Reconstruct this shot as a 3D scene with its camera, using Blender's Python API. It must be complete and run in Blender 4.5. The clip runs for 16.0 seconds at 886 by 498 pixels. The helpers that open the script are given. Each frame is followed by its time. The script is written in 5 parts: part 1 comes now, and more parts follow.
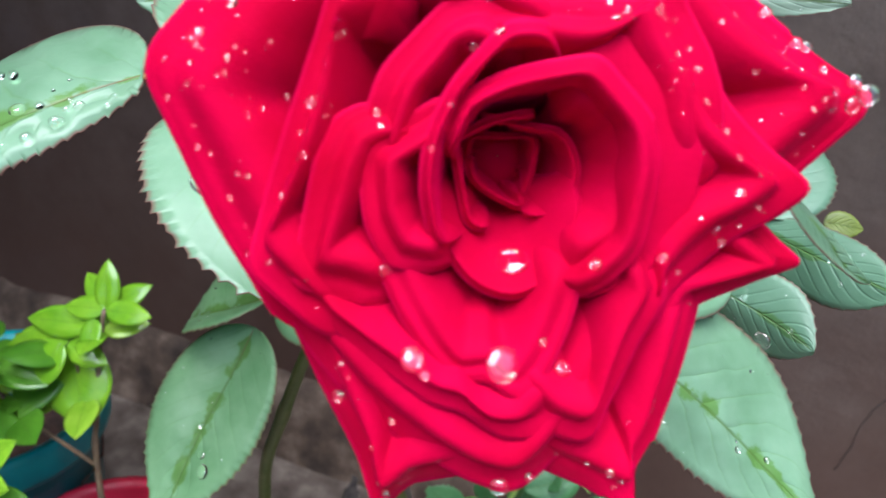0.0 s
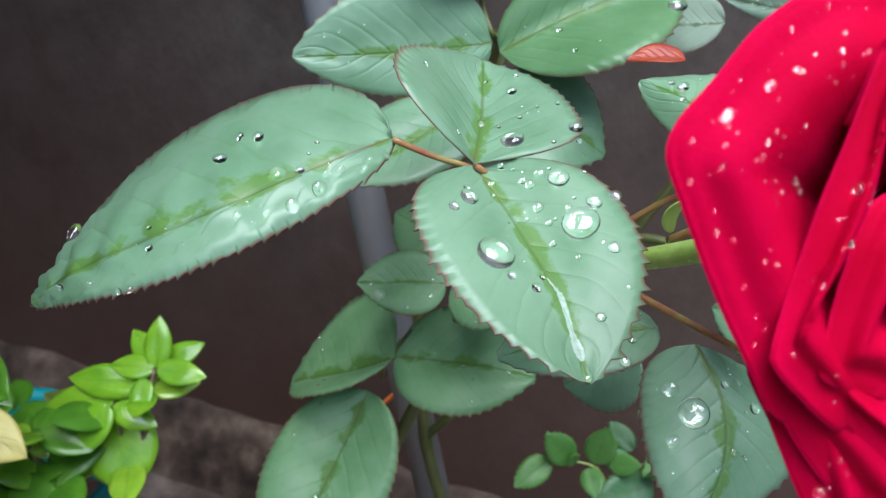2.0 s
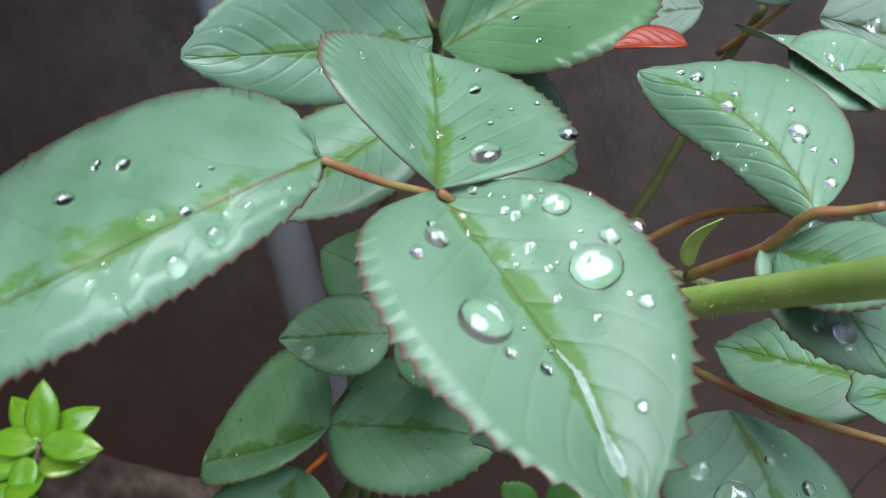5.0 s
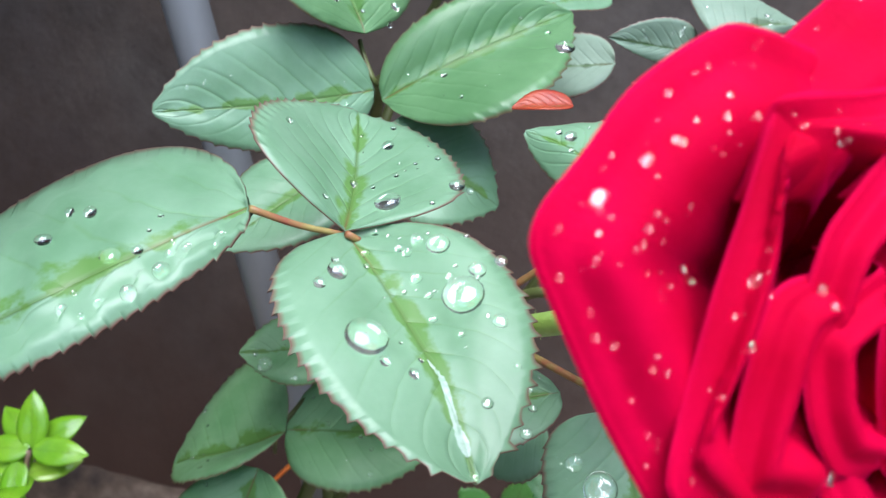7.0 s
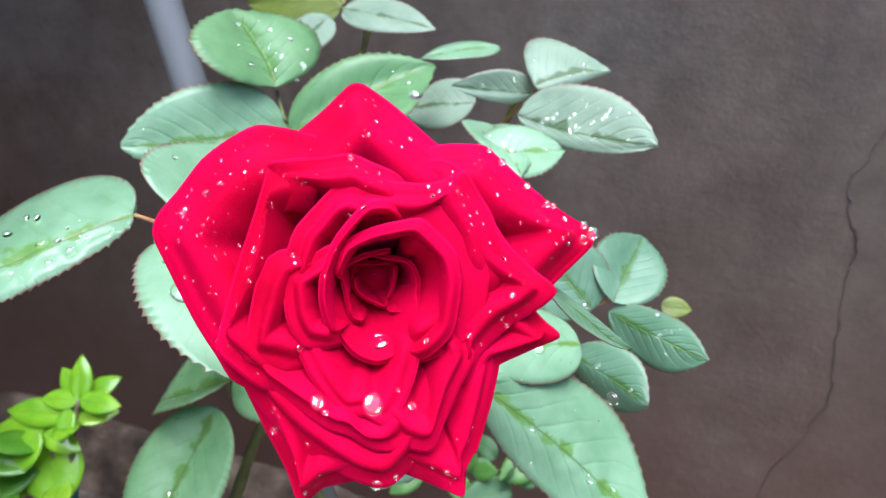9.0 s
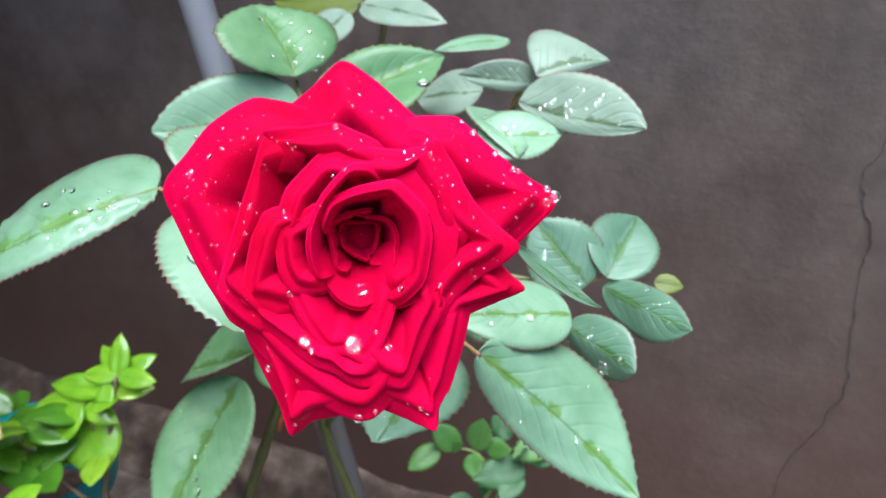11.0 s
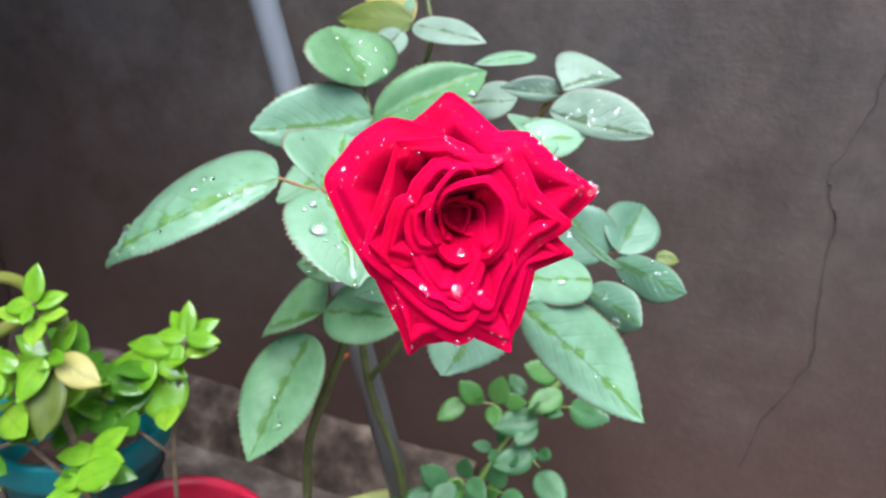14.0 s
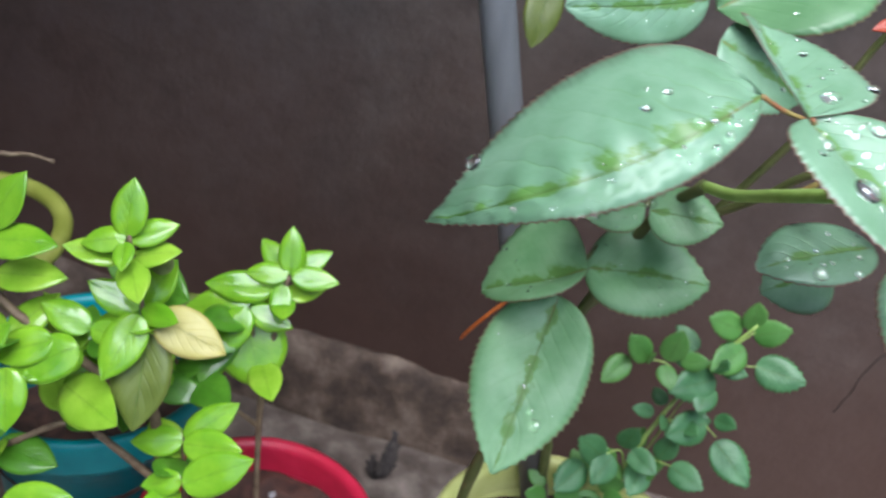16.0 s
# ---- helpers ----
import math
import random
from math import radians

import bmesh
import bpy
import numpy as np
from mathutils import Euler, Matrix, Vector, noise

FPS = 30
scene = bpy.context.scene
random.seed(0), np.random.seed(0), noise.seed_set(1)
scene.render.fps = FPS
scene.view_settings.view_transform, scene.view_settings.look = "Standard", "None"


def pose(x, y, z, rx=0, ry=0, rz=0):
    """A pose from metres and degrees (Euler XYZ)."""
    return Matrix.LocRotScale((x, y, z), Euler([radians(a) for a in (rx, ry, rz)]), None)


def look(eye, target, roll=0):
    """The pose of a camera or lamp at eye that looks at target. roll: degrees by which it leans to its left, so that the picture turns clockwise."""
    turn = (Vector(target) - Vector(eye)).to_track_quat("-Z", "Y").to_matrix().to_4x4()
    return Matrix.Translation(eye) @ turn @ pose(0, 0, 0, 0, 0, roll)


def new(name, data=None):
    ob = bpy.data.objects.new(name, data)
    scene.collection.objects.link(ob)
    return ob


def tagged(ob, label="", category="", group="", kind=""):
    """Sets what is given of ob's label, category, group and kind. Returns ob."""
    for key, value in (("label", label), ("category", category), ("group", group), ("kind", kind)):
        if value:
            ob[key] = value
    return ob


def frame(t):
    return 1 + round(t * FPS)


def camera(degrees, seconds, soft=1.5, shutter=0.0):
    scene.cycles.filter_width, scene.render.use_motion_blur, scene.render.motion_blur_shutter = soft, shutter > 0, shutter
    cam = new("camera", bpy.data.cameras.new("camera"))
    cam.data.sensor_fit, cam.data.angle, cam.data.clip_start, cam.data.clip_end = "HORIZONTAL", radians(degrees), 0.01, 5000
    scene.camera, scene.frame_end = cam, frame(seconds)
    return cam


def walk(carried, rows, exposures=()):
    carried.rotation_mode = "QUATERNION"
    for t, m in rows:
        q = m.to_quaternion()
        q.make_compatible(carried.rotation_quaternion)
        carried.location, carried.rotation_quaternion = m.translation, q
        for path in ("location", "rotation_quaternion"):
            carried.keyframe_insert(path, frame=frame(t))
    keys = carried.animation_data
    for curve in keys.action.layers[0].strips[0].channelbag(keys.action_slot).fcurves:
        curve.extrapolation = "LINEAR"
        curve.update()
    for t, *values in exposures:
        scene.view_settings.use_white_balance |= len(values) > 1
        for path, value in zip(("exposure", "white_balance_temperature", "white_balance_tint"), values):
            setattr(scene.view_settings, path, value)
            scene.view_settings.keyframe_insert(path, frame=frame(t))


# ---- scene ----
cam = camera(55.0, 16.0, soft=1.25, shutter=0.15)
PATH = [
    (0, 0.0012, 0.0017, 0.6190, 60.03, -2.38, 23.88),
    (0.5, -0.0368, -0.0158, 0.6216, 60.74, -3.83, 22.84),
    (1, -0.0539, -0.0204, 0.6268, 60.73, -4.38, 22.05),
    (1.5, -0.0658, -0.0197, 0.6276, 61.56, -5.06, 21.20),
    (2, -0.0726, -0.0191, 0.6160, 63.43, -4.92, 19.87),
    (2.5, -0.0749, -0.0050, 0.6001, 64.97, -4.90, 18.95),
    (3, -0.0795, 0.0098, 0.6009, 65.01, -4.92, 18.03),
    (5.5, -0.0959, 0.0315, 0.5962, 65.08, -4.63, 13.45),
    (6, -0.0898, 0.0279, 0.6006, 65.51, -4.50, 14.01),
    (6.5, -0.0807, 0.0182, 0.6049, 66.05, -4.38, 13.89),
    (7, -0.0700, 0.0050, 0.6158, 66.20, -4.93, 13.80),
    (7.5, -0.0303, -0.0054, 0.6323, 66.22, -3.77, 15.20),
    (8, 0.0064, -0.0207, 0.6349, 67.36, -3.18, 17.11),
    (8.5, 0.0244, -0.0375, 0.6427, 66.83, -2.80, 18.74),
    (9, 0.0402, -0.0537, 0.6567, 66.03, -2.14, 20.60),
    (11.5, 0.0658, -0.0783, 0.6565, 66.09, -1.31, 23.49),
    (12, 0.0593, -0.0900, 0.6628, 65.52, -1.75, 22.77),
    (12.5, 0.0711, -0.1004, 0.6660, 65.65, -1.57, 23.17),
    (13, 0.0810, -0.1197, 0.6754, 65.26, -1.54, 23.47),
    (13.5, 0.0832, -0.1537, 0.6901, 65.11, -1.81, 23.24),
    (14, 0.0689, -0.1641, 0.6892, 65.30, -2.37, 22.76),
    (14.5, 0.0583, -0.1666, 0.6903, 65.05, -2.71, 22.58),
    (15, 0.0311, -0.1647, 0.6861, 64.35, -3.37, 22.29),
    (15.5, -0.0383, -0.1544, 0.6548, 63.23, -5.20, 20.38),
    (16, -0.1891, -0.0958, 0.6253, 58.18, -9.73, 13.82),
]
EXPOSE = [(t, e, 5700, 11) for t, e in ((0.0, 0.88), (0.5, 1.10), (1.0, 0.66), (1.5, 0.50), (2.0, 0.55), (2.5, 0.68), (3.0, 0.29), (5.5, 0.34), (6.5, 0.42), (7.0, 0.82), (7.5, 0.94), (9.0, 1.09), (12.0, 1.04), (13.5, 1.09), (14.5, 1.19), (15.0, 1.28), (15.5, 0.86), (16.0, 0.86))]
cam.data.dof.use_dof, cam.data.dof.focus_distance, cam.data.dof.aperture_fstop = True, 0.190, 29.0
walk(cam, [(t, pose(x, y, z, rx, ry, rz)) for t, x, y, z, rx, ry, rz in PATH], EXPOSE)

# ---- daylight: an overcast sky, softly directed from above and behind ----
SUN_ELEVATION, SUN_AZIMUTH = 71.0, 174.0
world = bpy.data.worlds.new("overcast_sky")
scene.world = world
world.use_nodes = True
wn, wl = world.node_tree.nodes, world.node_tree.links
sky = wn.new("ShaderNodeTexSky")
sky.sky_type, sky.sun_disc = "NISHITA", False
sky.sun_elevation, sky.sun_rotation = radians(SUN_ELEVATION), radians(SUN_AZIMUTH)
sky.dust_density, sky.air_density, sky.ozone_density = 4.0, 1.0, 1.0
wl.new(sky.outputs[0], wn["Background"].inputs[0])
wn["Background"].inputs[1].default_value = 0.15
sun = new("sun", bpy.data.lights.new("sun", "SUN"))
sun.data.energy, sun.data.angle, sun.data.color = 3.3, radians(58), (1.0, 0.98, 0.96)
sun.matrix_world = look((0.05, -0.57, 2.75), (-0.05, 0.2, 0.5))


# ---- materials ----
def material(name):
    m = bpy.data.materials.new(name)
    m.use_nodes = True
    nt = m.node_tree
    return m, nt.nodes, nt.links, nt.nodes["Principled BSDF"]


def noise_ramp(n, l, scale, stops, detail=5.0, coord="Object", rough=0.55, stretch=None):
    tc = n.new("ShaderNodeTexCoord")
    out = tc.outputs[coord]
    if stretch:
        mp = n.new("ShaderNodeMapping")
        mp.inputs["Scale"].default_value = stretch
        l.new(out, mp.inputs[0])
        out = mp.outputs[0]
    nz = n.new("ShaderNodeTexNoise")
    nz.inputs["Scale"].default_value, nz.inputs["Detail"].default_value, nz.inputs["Roughness"].default_value = scale, detail, rough
    l.new(out, nz.inputs["Vector"])
    rp = n.new("ShaderNodeValToRGB")
    rp.color_ramp.elements[0].position, rp.color_ramp.elements[0].color = stops[0][0], (*stops[0][1], 1)
    rp.color_ramp.elements[1].position, rp.color_ramp.elements[1].color = stops[-1][0], (*stops[-1][1], 1)
    for p, c in stops[1:-1]:
        rp.color_ramp.elements.new(p).color = (*c, 1)
    l.new(nz.outputs["Fac"], rp.inputs[0])
    return nz, rp


def math_node(n, l, op, a, b=None, c=None, clamp=False):
    m = n.new("ShaderNodeMath")
    m.operation, m.use_clamp = op, clamp
    for i, v in enumerate((a, b, c)):
        if v is None:
            continue
        if isinstance(v, (int, float)):
            m.inputs[i].default_value = v
        else:
            l.new(v, m.inputs[i])
    return m.outputs[0]


def mix_color(n, l, fac, a, b, mode="MIX"):
    m = n.new("ShaderNodeMix")
    m.data_type, m.blend_type = "RGBA", mode
    for sock, v in ((m.inputs["Factor"], fac), (m.inputs["A"], a), (m.inputs["B"], b)):
        if isinstance(v, (int, float)):
            sock.default_value = v
        elif isinstance(v, tuple):
            sock.default_value = (*v, 1)
        else:
            l.new(v, sock)
    return m.outputs["Result"]


def add_bump(n, l, b, height, strength, distance=0.001):
    bp = n.new("ShaderNodeBump")
    bp.inputs["Strength"].default_value, bp.inputs["Distance"].default_value = strength, distance
    l.new(height, bp.inputs["Height"])
    l.new(bp.outputs[0], b.inputs["Normal"])
    return bp


def leaf_material(name, dark, light, wet, edge, rough=0.56, veins=8.0, wet_amount=0.8, coat=0.10, relief=0.0005, midrib=0.8):
    """Leaf blade: UV runs across (0 to 1, midrib at one half) and along (0 at the stalk)."""
    m, n, l, b = material(name)
    uv = n.new("ShaderNodeUVMap")
    sp = n.new("ShaderNodeSeparateXYZ")
    l.new(uv.outputs[0], sp.inputs[0])
    across = math_node(n, l, "ABSOLUTE", math_node(n, l, "MULTIPLY_ADD", sp.outputs[0], 2.0, -1.0))
    along = sp.outputs[1]
    info = n.new("ShaderNodeObjectInfo")
    # broad mottling and the pale bloom of the upper side
    nz, rp = noise_ramp(n, l, 55.0, [(0.3, dark), (0.7, light)], 6.0)
    tint = mix_color(n, l, math_node(n, l, "MULTIPLY", info.outputs["Random"], 0.35), rp.outputs[0], dark)
    # side veins, curving forward
    wob = n.new("ShaderNodeTexNoise")
    wob.inputs["Scale"].default_value = 90.0
    tc = n.new("ShaderNodeTexCoord")
    l.new(tc.outputs["Object"], wob.inputs["Vector"])
    run = math_node(n, l, "MULTIPLY_ADD", along, veins, math_node(n, l, "MULTIPLY", across, -2.6))
    run = math_node(n, l, "MULTIPLY_ADD", wob.outputs["Fac"], 0.35, run)
    tri = math_node(n, l, "ABSOLUTE", math_node(n, l, "SUBTRACT", math_node(n, l, "FRACT", run), 0.5))
    vein = math_node(n, l, "SUBTRACT", 1.0, math_node(n, l, "MULTIPLY", tri, 18.0), clamp=True)
    vein = math_node(n, l, "MULTIPLY", vein, math_node(n, l, "SUBTRACT", 1.0, across, clamp=True))
    rib = math_node(n, l, "SUBTRACT", 1.0, math_node(n, l, "MULTIPLY", across, 28.0), clamp=True)
    col = mix_color(n, l, math_node(n, l, "MULTIPLY", vein, 0.10), tint, wet)
    # wet streaks along the midrib and some side veins
    wn2, wr = noise_ramp(n, l, 120.0, [(0.42, (0, 0, 0)), (0.47, (1, 1, 1))], 4.0)
    near = math_node(n, l, "MULTIPLY_ADD", across, -14.0, math_node(n, l, "MULTIPLY_ADD", wn2.outputs["Fac"], 9.0, -2.9), clamp=True)
    patch = math_node(n, l, "MULTIPLY", math_node(n, l, "MAXIMUM", near, math_node(n, l, "MULTIPLY", vein, 0.25)), wr.outputs[0])
    patch = math_node(n, l, "MULTIPLY", patch, wet_amount, clamp=True)
    col = mix_color(n, l, patch, col, wet)
    col = mix_color(n, l, math_node(n, l, "MULTIPLY", rib, midrib), col, mix_color(n, l, math_node(n, l, "MULTIPLY", along, 5.0, clamp=True), (0.26, 0.08, 0.045), (0.10, 0.20, 0.035)))
    rim = math_node(n, l, "MULTIPLY_ADD", across, 20.0, -19.0, clamp=True)
    col = mix_color(n, l, math_node(n, l, "MULTIPLY", rim, 0.75), col, edge)
    l.new(col, b.inputs["Base Color"])
    b.inputs["Roughness"].default_value = rough
    b.inputs["Coat Weight"].default_value, b.inputs["Coat Roughness"].default_value = coat, rough * 0.5
    b.inputs["Transmission Weight"].default_value = 0.0
    fine = n.new("ShaderNodeTexNoise")
    fine.inputs["Scale"].default_value, fine.inputs["Detail"].default_value = 900.0, 3.0
    l.new(tc.outputs["Object"], fine.inputs["Vector"])
    groove = math_node(n, l, "SUBTRACT", 1.0, math_node(n, l, "MULTIPLY", tri, 4.5), clamp=True)
    groove = math_node(n, l, "MULTIPLY", math_node(n, l, "MULTIPLY", groove, groove), math_node(n, l, "SUBTRACT", 1.0, across, clamp=True))
    height = math_node(n, l, "MULTIPLY_ADD", fine.outputs["Fac"], 0.10, math_node(n, l, "MULTIPLY", math_node(n, l, "MAXIMUM", groove, rib), -1.0))
    add_bump(n, l, b, height, 0.6, relief)
    tr = n.new("ShaderNodeBsdfTranslucent")
    l.new(col, tr.inputs[0])
    ms = n.new("ShaderNodeMixShader")
    ms.inputs[0].default_value = 0.24
    l.new(b.outputs[0], ms.inputs[1])
    l.new(tr.outputs[0], ms.inputs[2])
    l.new(ms.outputs[0], n["Material Output"].inputs[0])
    return m


ROSE_LEAF = leaf_material("rose_leaf", (0.165, 0.332, 0.180), (0.285, 0.480, 0.310), (0.110, 0.262, 0.024), (0.26, 0.035, 0.05), rough=0.46, coat=0.45, relief=0.00045)
OLD_LEAF = leaf_material("bronzed_rose_leaf", (0.20, 0.30, 0.21), (0.32, 0.43, 0.33), (0.07, 0.12, 0.05), (0.28, 0.06, 0.07))
# darker copy of ROSE_LEAF, with the shade behind the flower in its colour
SHADED_LEAF = leaf_material("shaded_rose_leaf", (0.095, 0.205, 0.120), (0.165, 0.310, 0.200), (0.07, 0.17, 0.04), (0.20, 0.06, 0.05), rough=0.44, coat=0.2)
MID_LEAF = leaf_material("deep_rose_leaf", (0.105, 0.250, 0.095), (0.185, 0.365, 0.165), (0.08, 0.22, 0.03), (0.18, 0.06, 0.05), rough=0.44, coat=0.25)
LOW_LEAF = leaf_material("low_rose_leaf", (0.055, 0.18, 0.055), (0.125, 0.31, 0.115), (0.03, 0.11, 0.025), (0.08, 0.16, 0.04), 0.40, 7.0, 0.2, 0.15, relief=0.0003)
# greener than ROSE_LEAF, and brightened in colour to offset the shade low down
BRIGHTENED_LEAF = leaf_material("brightened_rose_leaf", (0.170, 0.375, 0.150), (0.290, 0.530, 0.260), (0.115, 0.270, 0.025), (0.22, 0.10, 0.05), rough=0.50, coat=0.25, relief=0.0004)
SPROUT_LEAF = leaf_material("sprout_leaf", (0.08, 0.245, 0.04), (0.165, 0.385, 0.085), (0.06, 0.18, 0.02), (0.16, 0.30, 0.05), 0.42, 7.0, 0.2, 0.15, relief=0.0003)
SHRUB_LEAF = leaf_material("shrub_leaf", (0.16, 0.42, 0.012), (0.34, 0.64, 0.03), (0.10, 0.26, 0.01), (0.2, 0.42, 0.03), 0.22, 6.0, 0.15, 0.7, 0.0002, midrib=0.25)
LIME_LEAF = leaf_material("lime_shrub_leaf", (0.24, 0.50, 0.02), (0.44, 0.70, 0.06), (0.16, 0.34, 0.02), (0.3, 0.5, 0.04), 0.24, 6.0, 0.15, 0.7, 0.0002, midrib=0.25)
DEEP_LEAF = leaf_material("deep_shrub_leaf", (0.07, 0.24, 0.012), (0.16, 0.40, 0.03), (0.05, 0.16, 0.01), (0.1, 0.28, 0.02), 0.28, 6.0, 0.15, 0.4, 0.0002, midrib=0.25)
YELLOW_LEAF = leaf_material("yellowing_leaf", (0.50, 0.46, 0.10), (0.68, 0.62, 0.26), (0.3, 0.28, 0.06), (0.45, 0.3, 0.1), 0.4, 6.0, 0.2, midrib=0.25)
DULL_LEAF = leaf_material("dull_olive_leaf", (0.12, 0.17, 0.02), (0.20, 0.26, 0.05), (0.1, 0.12, 0.02), (0.18, 0.15, 0.05), 0.45, 6.0, 0.2)
RED_LEAF = leaf_material("young_red_leaf", (0.35, 0.03, 0.02), (0.5, 0.10, 0.03), (0.3, 0.04, 0.02), (0.4, 0.05, 0.04), 0.4, 6.0, 0.1)


def petal_material():
    m, n, l, b = material("red_petal")
    uv = n.new("ShaderNodeUVMap")
    sp = n.new("ShaderNodeSeparateXYZ")
    l.new(uv.outputs[0], sp.inputs[0])
    nz, rp = noise_ramp(n, l, 45.0, [(0.3, (0.43, 0.0, 0.019)), (0.75, (0.68, 0.0, 0.056))], 6.0)
    fib = n.new("ShaderNodeTexNoise")
    mp = n.new("ShaderNodeMapping")
    mp.inputs["Scale"].default_value = (90, 4, 1)
    l.new(uv.outputs[0], mp.inputs[0])
    l.new(mp.outputs[0], fib.inputs["Vector"])
    fib.inputs["Scale"].default_value, fib.inputs["Detail"].default_value = 1.0, 4.0
    col = mix_color(n, l, math_node(n, l, "MULTIPLY", fib.outputs["Fac"], 0.3), rp.outputs[0], (0.36, 0.0, 0.016))
    # thin paler rim
    lip = math_node(n, l, "MULTIPLY_ADD", sp.outputs[1], 22.0, -20.6, clamp=True)
    col = mix_color(n, l, math_node(n, l, "MULTIPLY", lip, 0.6), col, (0.88, 0.004, 0.11))
    l.new(col, b.inputs["Base Color"])
    b.inputs["Roughness"].default_value = 0.62
    b.inputs["Specular IOR Level"].default_value = 0.12
    b.inputs["Specular Tint"].default_value = (1.0, 0.10, 0.42, 1)
    b.inputs["Sheen Weight"].default_value, b.inputs["Sheen Roughness"].default_value = 0.38, 0.35
    b.inputs["Sheen Tint"].default_value = (1.0, 0.0, 0.15, 1)
    fine = n.new("ShaderNodeTexNoise")
    fine.inputs["Scale"].default_value = 1500.0
    tc = n.new("ShaderNodeTexCoord")
    l.new(tc.outputs["Object"], fine.inputs["Vector"])
    add_bump(n, l, b, math_node(n, l, "MULTIPLY_ADD", fib.outputs["Fac"], 0.6, fine.outputs["Fac"]), 0.2, 0.0004)
    tr = n.new("ShaderNodeBsdfTranslucent")
    l.new(mix_color(n, l, 0.5, col, (0.95, 0.001, 0.06)), tr.inputs[0])
    ms = n.new("ShaderNodeMixShader")
    ms.inputs[0].default_value = 0.12
    l.new(b.outputs[0], ms.inputs[1])
    l.new(tr.outputs[0], ms.inputs[2])
    l.new(ms.outputs[0], n["Material Output"].inputs[0])
    return m


PETAL = petal_material()


def plain(name, stops, scale, rough=0.5, bump=0.2, metal=0.0, coat=0.0, dist=0.001, detail=6.0, stretch=None):
    m, n, l, b = material(name)
    nz, rp = noise_ramp(n, l, scale, stops, detail, stretch=stretch)
    l.new(rp.outputs[0], b.inputs["Base Color"])
    b.inputs["Roughness"].default_value, b.inputs["Metallic"].default_value, b.inputs["Coat Weight"].default_value = rough, metal, coat
    if bump:
        add_bump(n, l, b, nz.outputs["Fac"], bump, dist)
    return m


STEM = plain("green_stem", [(0.3, (0.24, 0.38, 0.06)), (0.7, (0.38, 0.54, 0.14))], 120, 0.42, 0.15, coat=0.2)
PETIOLE = plain("red_petiole", [(0.35, (0.30, 0.09, 0.05)), (0.7, (0.30, 0.28, 0.08))], 150, 0.45, 0.15)
CANE = plain("old_cane", [(0.3, (0.07, 0.10, 0.02)), (0.7, (0.16, 0.17, 0.06))], 90, 0.5, 0.3)
TWIG = plain("brown_twig", [(0.3, (0.09, 0.06, 0.035)), (0.7, (0.26, 0.19, 0.11))], 140, 0.7, 0.5)
SOIL = plain("wet_red_soil", [(0.25, (0.018, 0.009, 0.006)), (0.6, (0.075, 0.032, 0.02)), (0.8, (0.12, 0.06, 0.04))], 110, 0.75, 0.9, dist=0.004)
POT_RED = plain("red_plastic", [(0.3, (0.42, 0.010, 0.035)), (0.75, (0.60, 0.022, 0.065))], 40, 0.38, 0.06)
# one teal plastic in two tones: body coloured as shaded, rim as lit
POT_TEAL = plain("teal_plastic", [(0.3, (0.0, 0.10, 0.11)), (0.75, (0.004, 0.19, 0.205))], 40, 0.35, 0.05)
TEAL_RIM_LIT = plain("teal_plastic_lit_rim", [(0.3, (0.005, 0.24, 0.26)), (0.75, (0.015, 0.36, 0.38))], 40, 0.35, 0.05)
HOSE = plain("olive_hose", [(0.3, (0.21, 0.24, 0.03)), (0.75, (0.34, 0.37, 0.07))], 40, 0.5, 0.06)
POT_YELLOW = plain("yellow_green_plastic", [(0.3, (0.50, 0.54, 0.15)), (0.75, (0.68, 0.71, 0.27))], 40, 0.45, 0.06)
ORANGE = plain("orange_twine", [(0.3, (0.50, 0.10, 0.01)), (0.7, (0.70, 0.2, 0.03))], 200, 0.6, 0.2)
PEBBLE = plain("pebble_grey", [(0.3, (0.2, 0.19, 0.18)), (0.7, (0.42, 0.41, 0.40))], 300, 0.6, 0.3)
DARK = plain("dark_crevice", [(0.3, (0.025, 0.021, 0.019)), (0.7, (0.075, 0.064, 0.057))], 200, 0.9, 0.3)


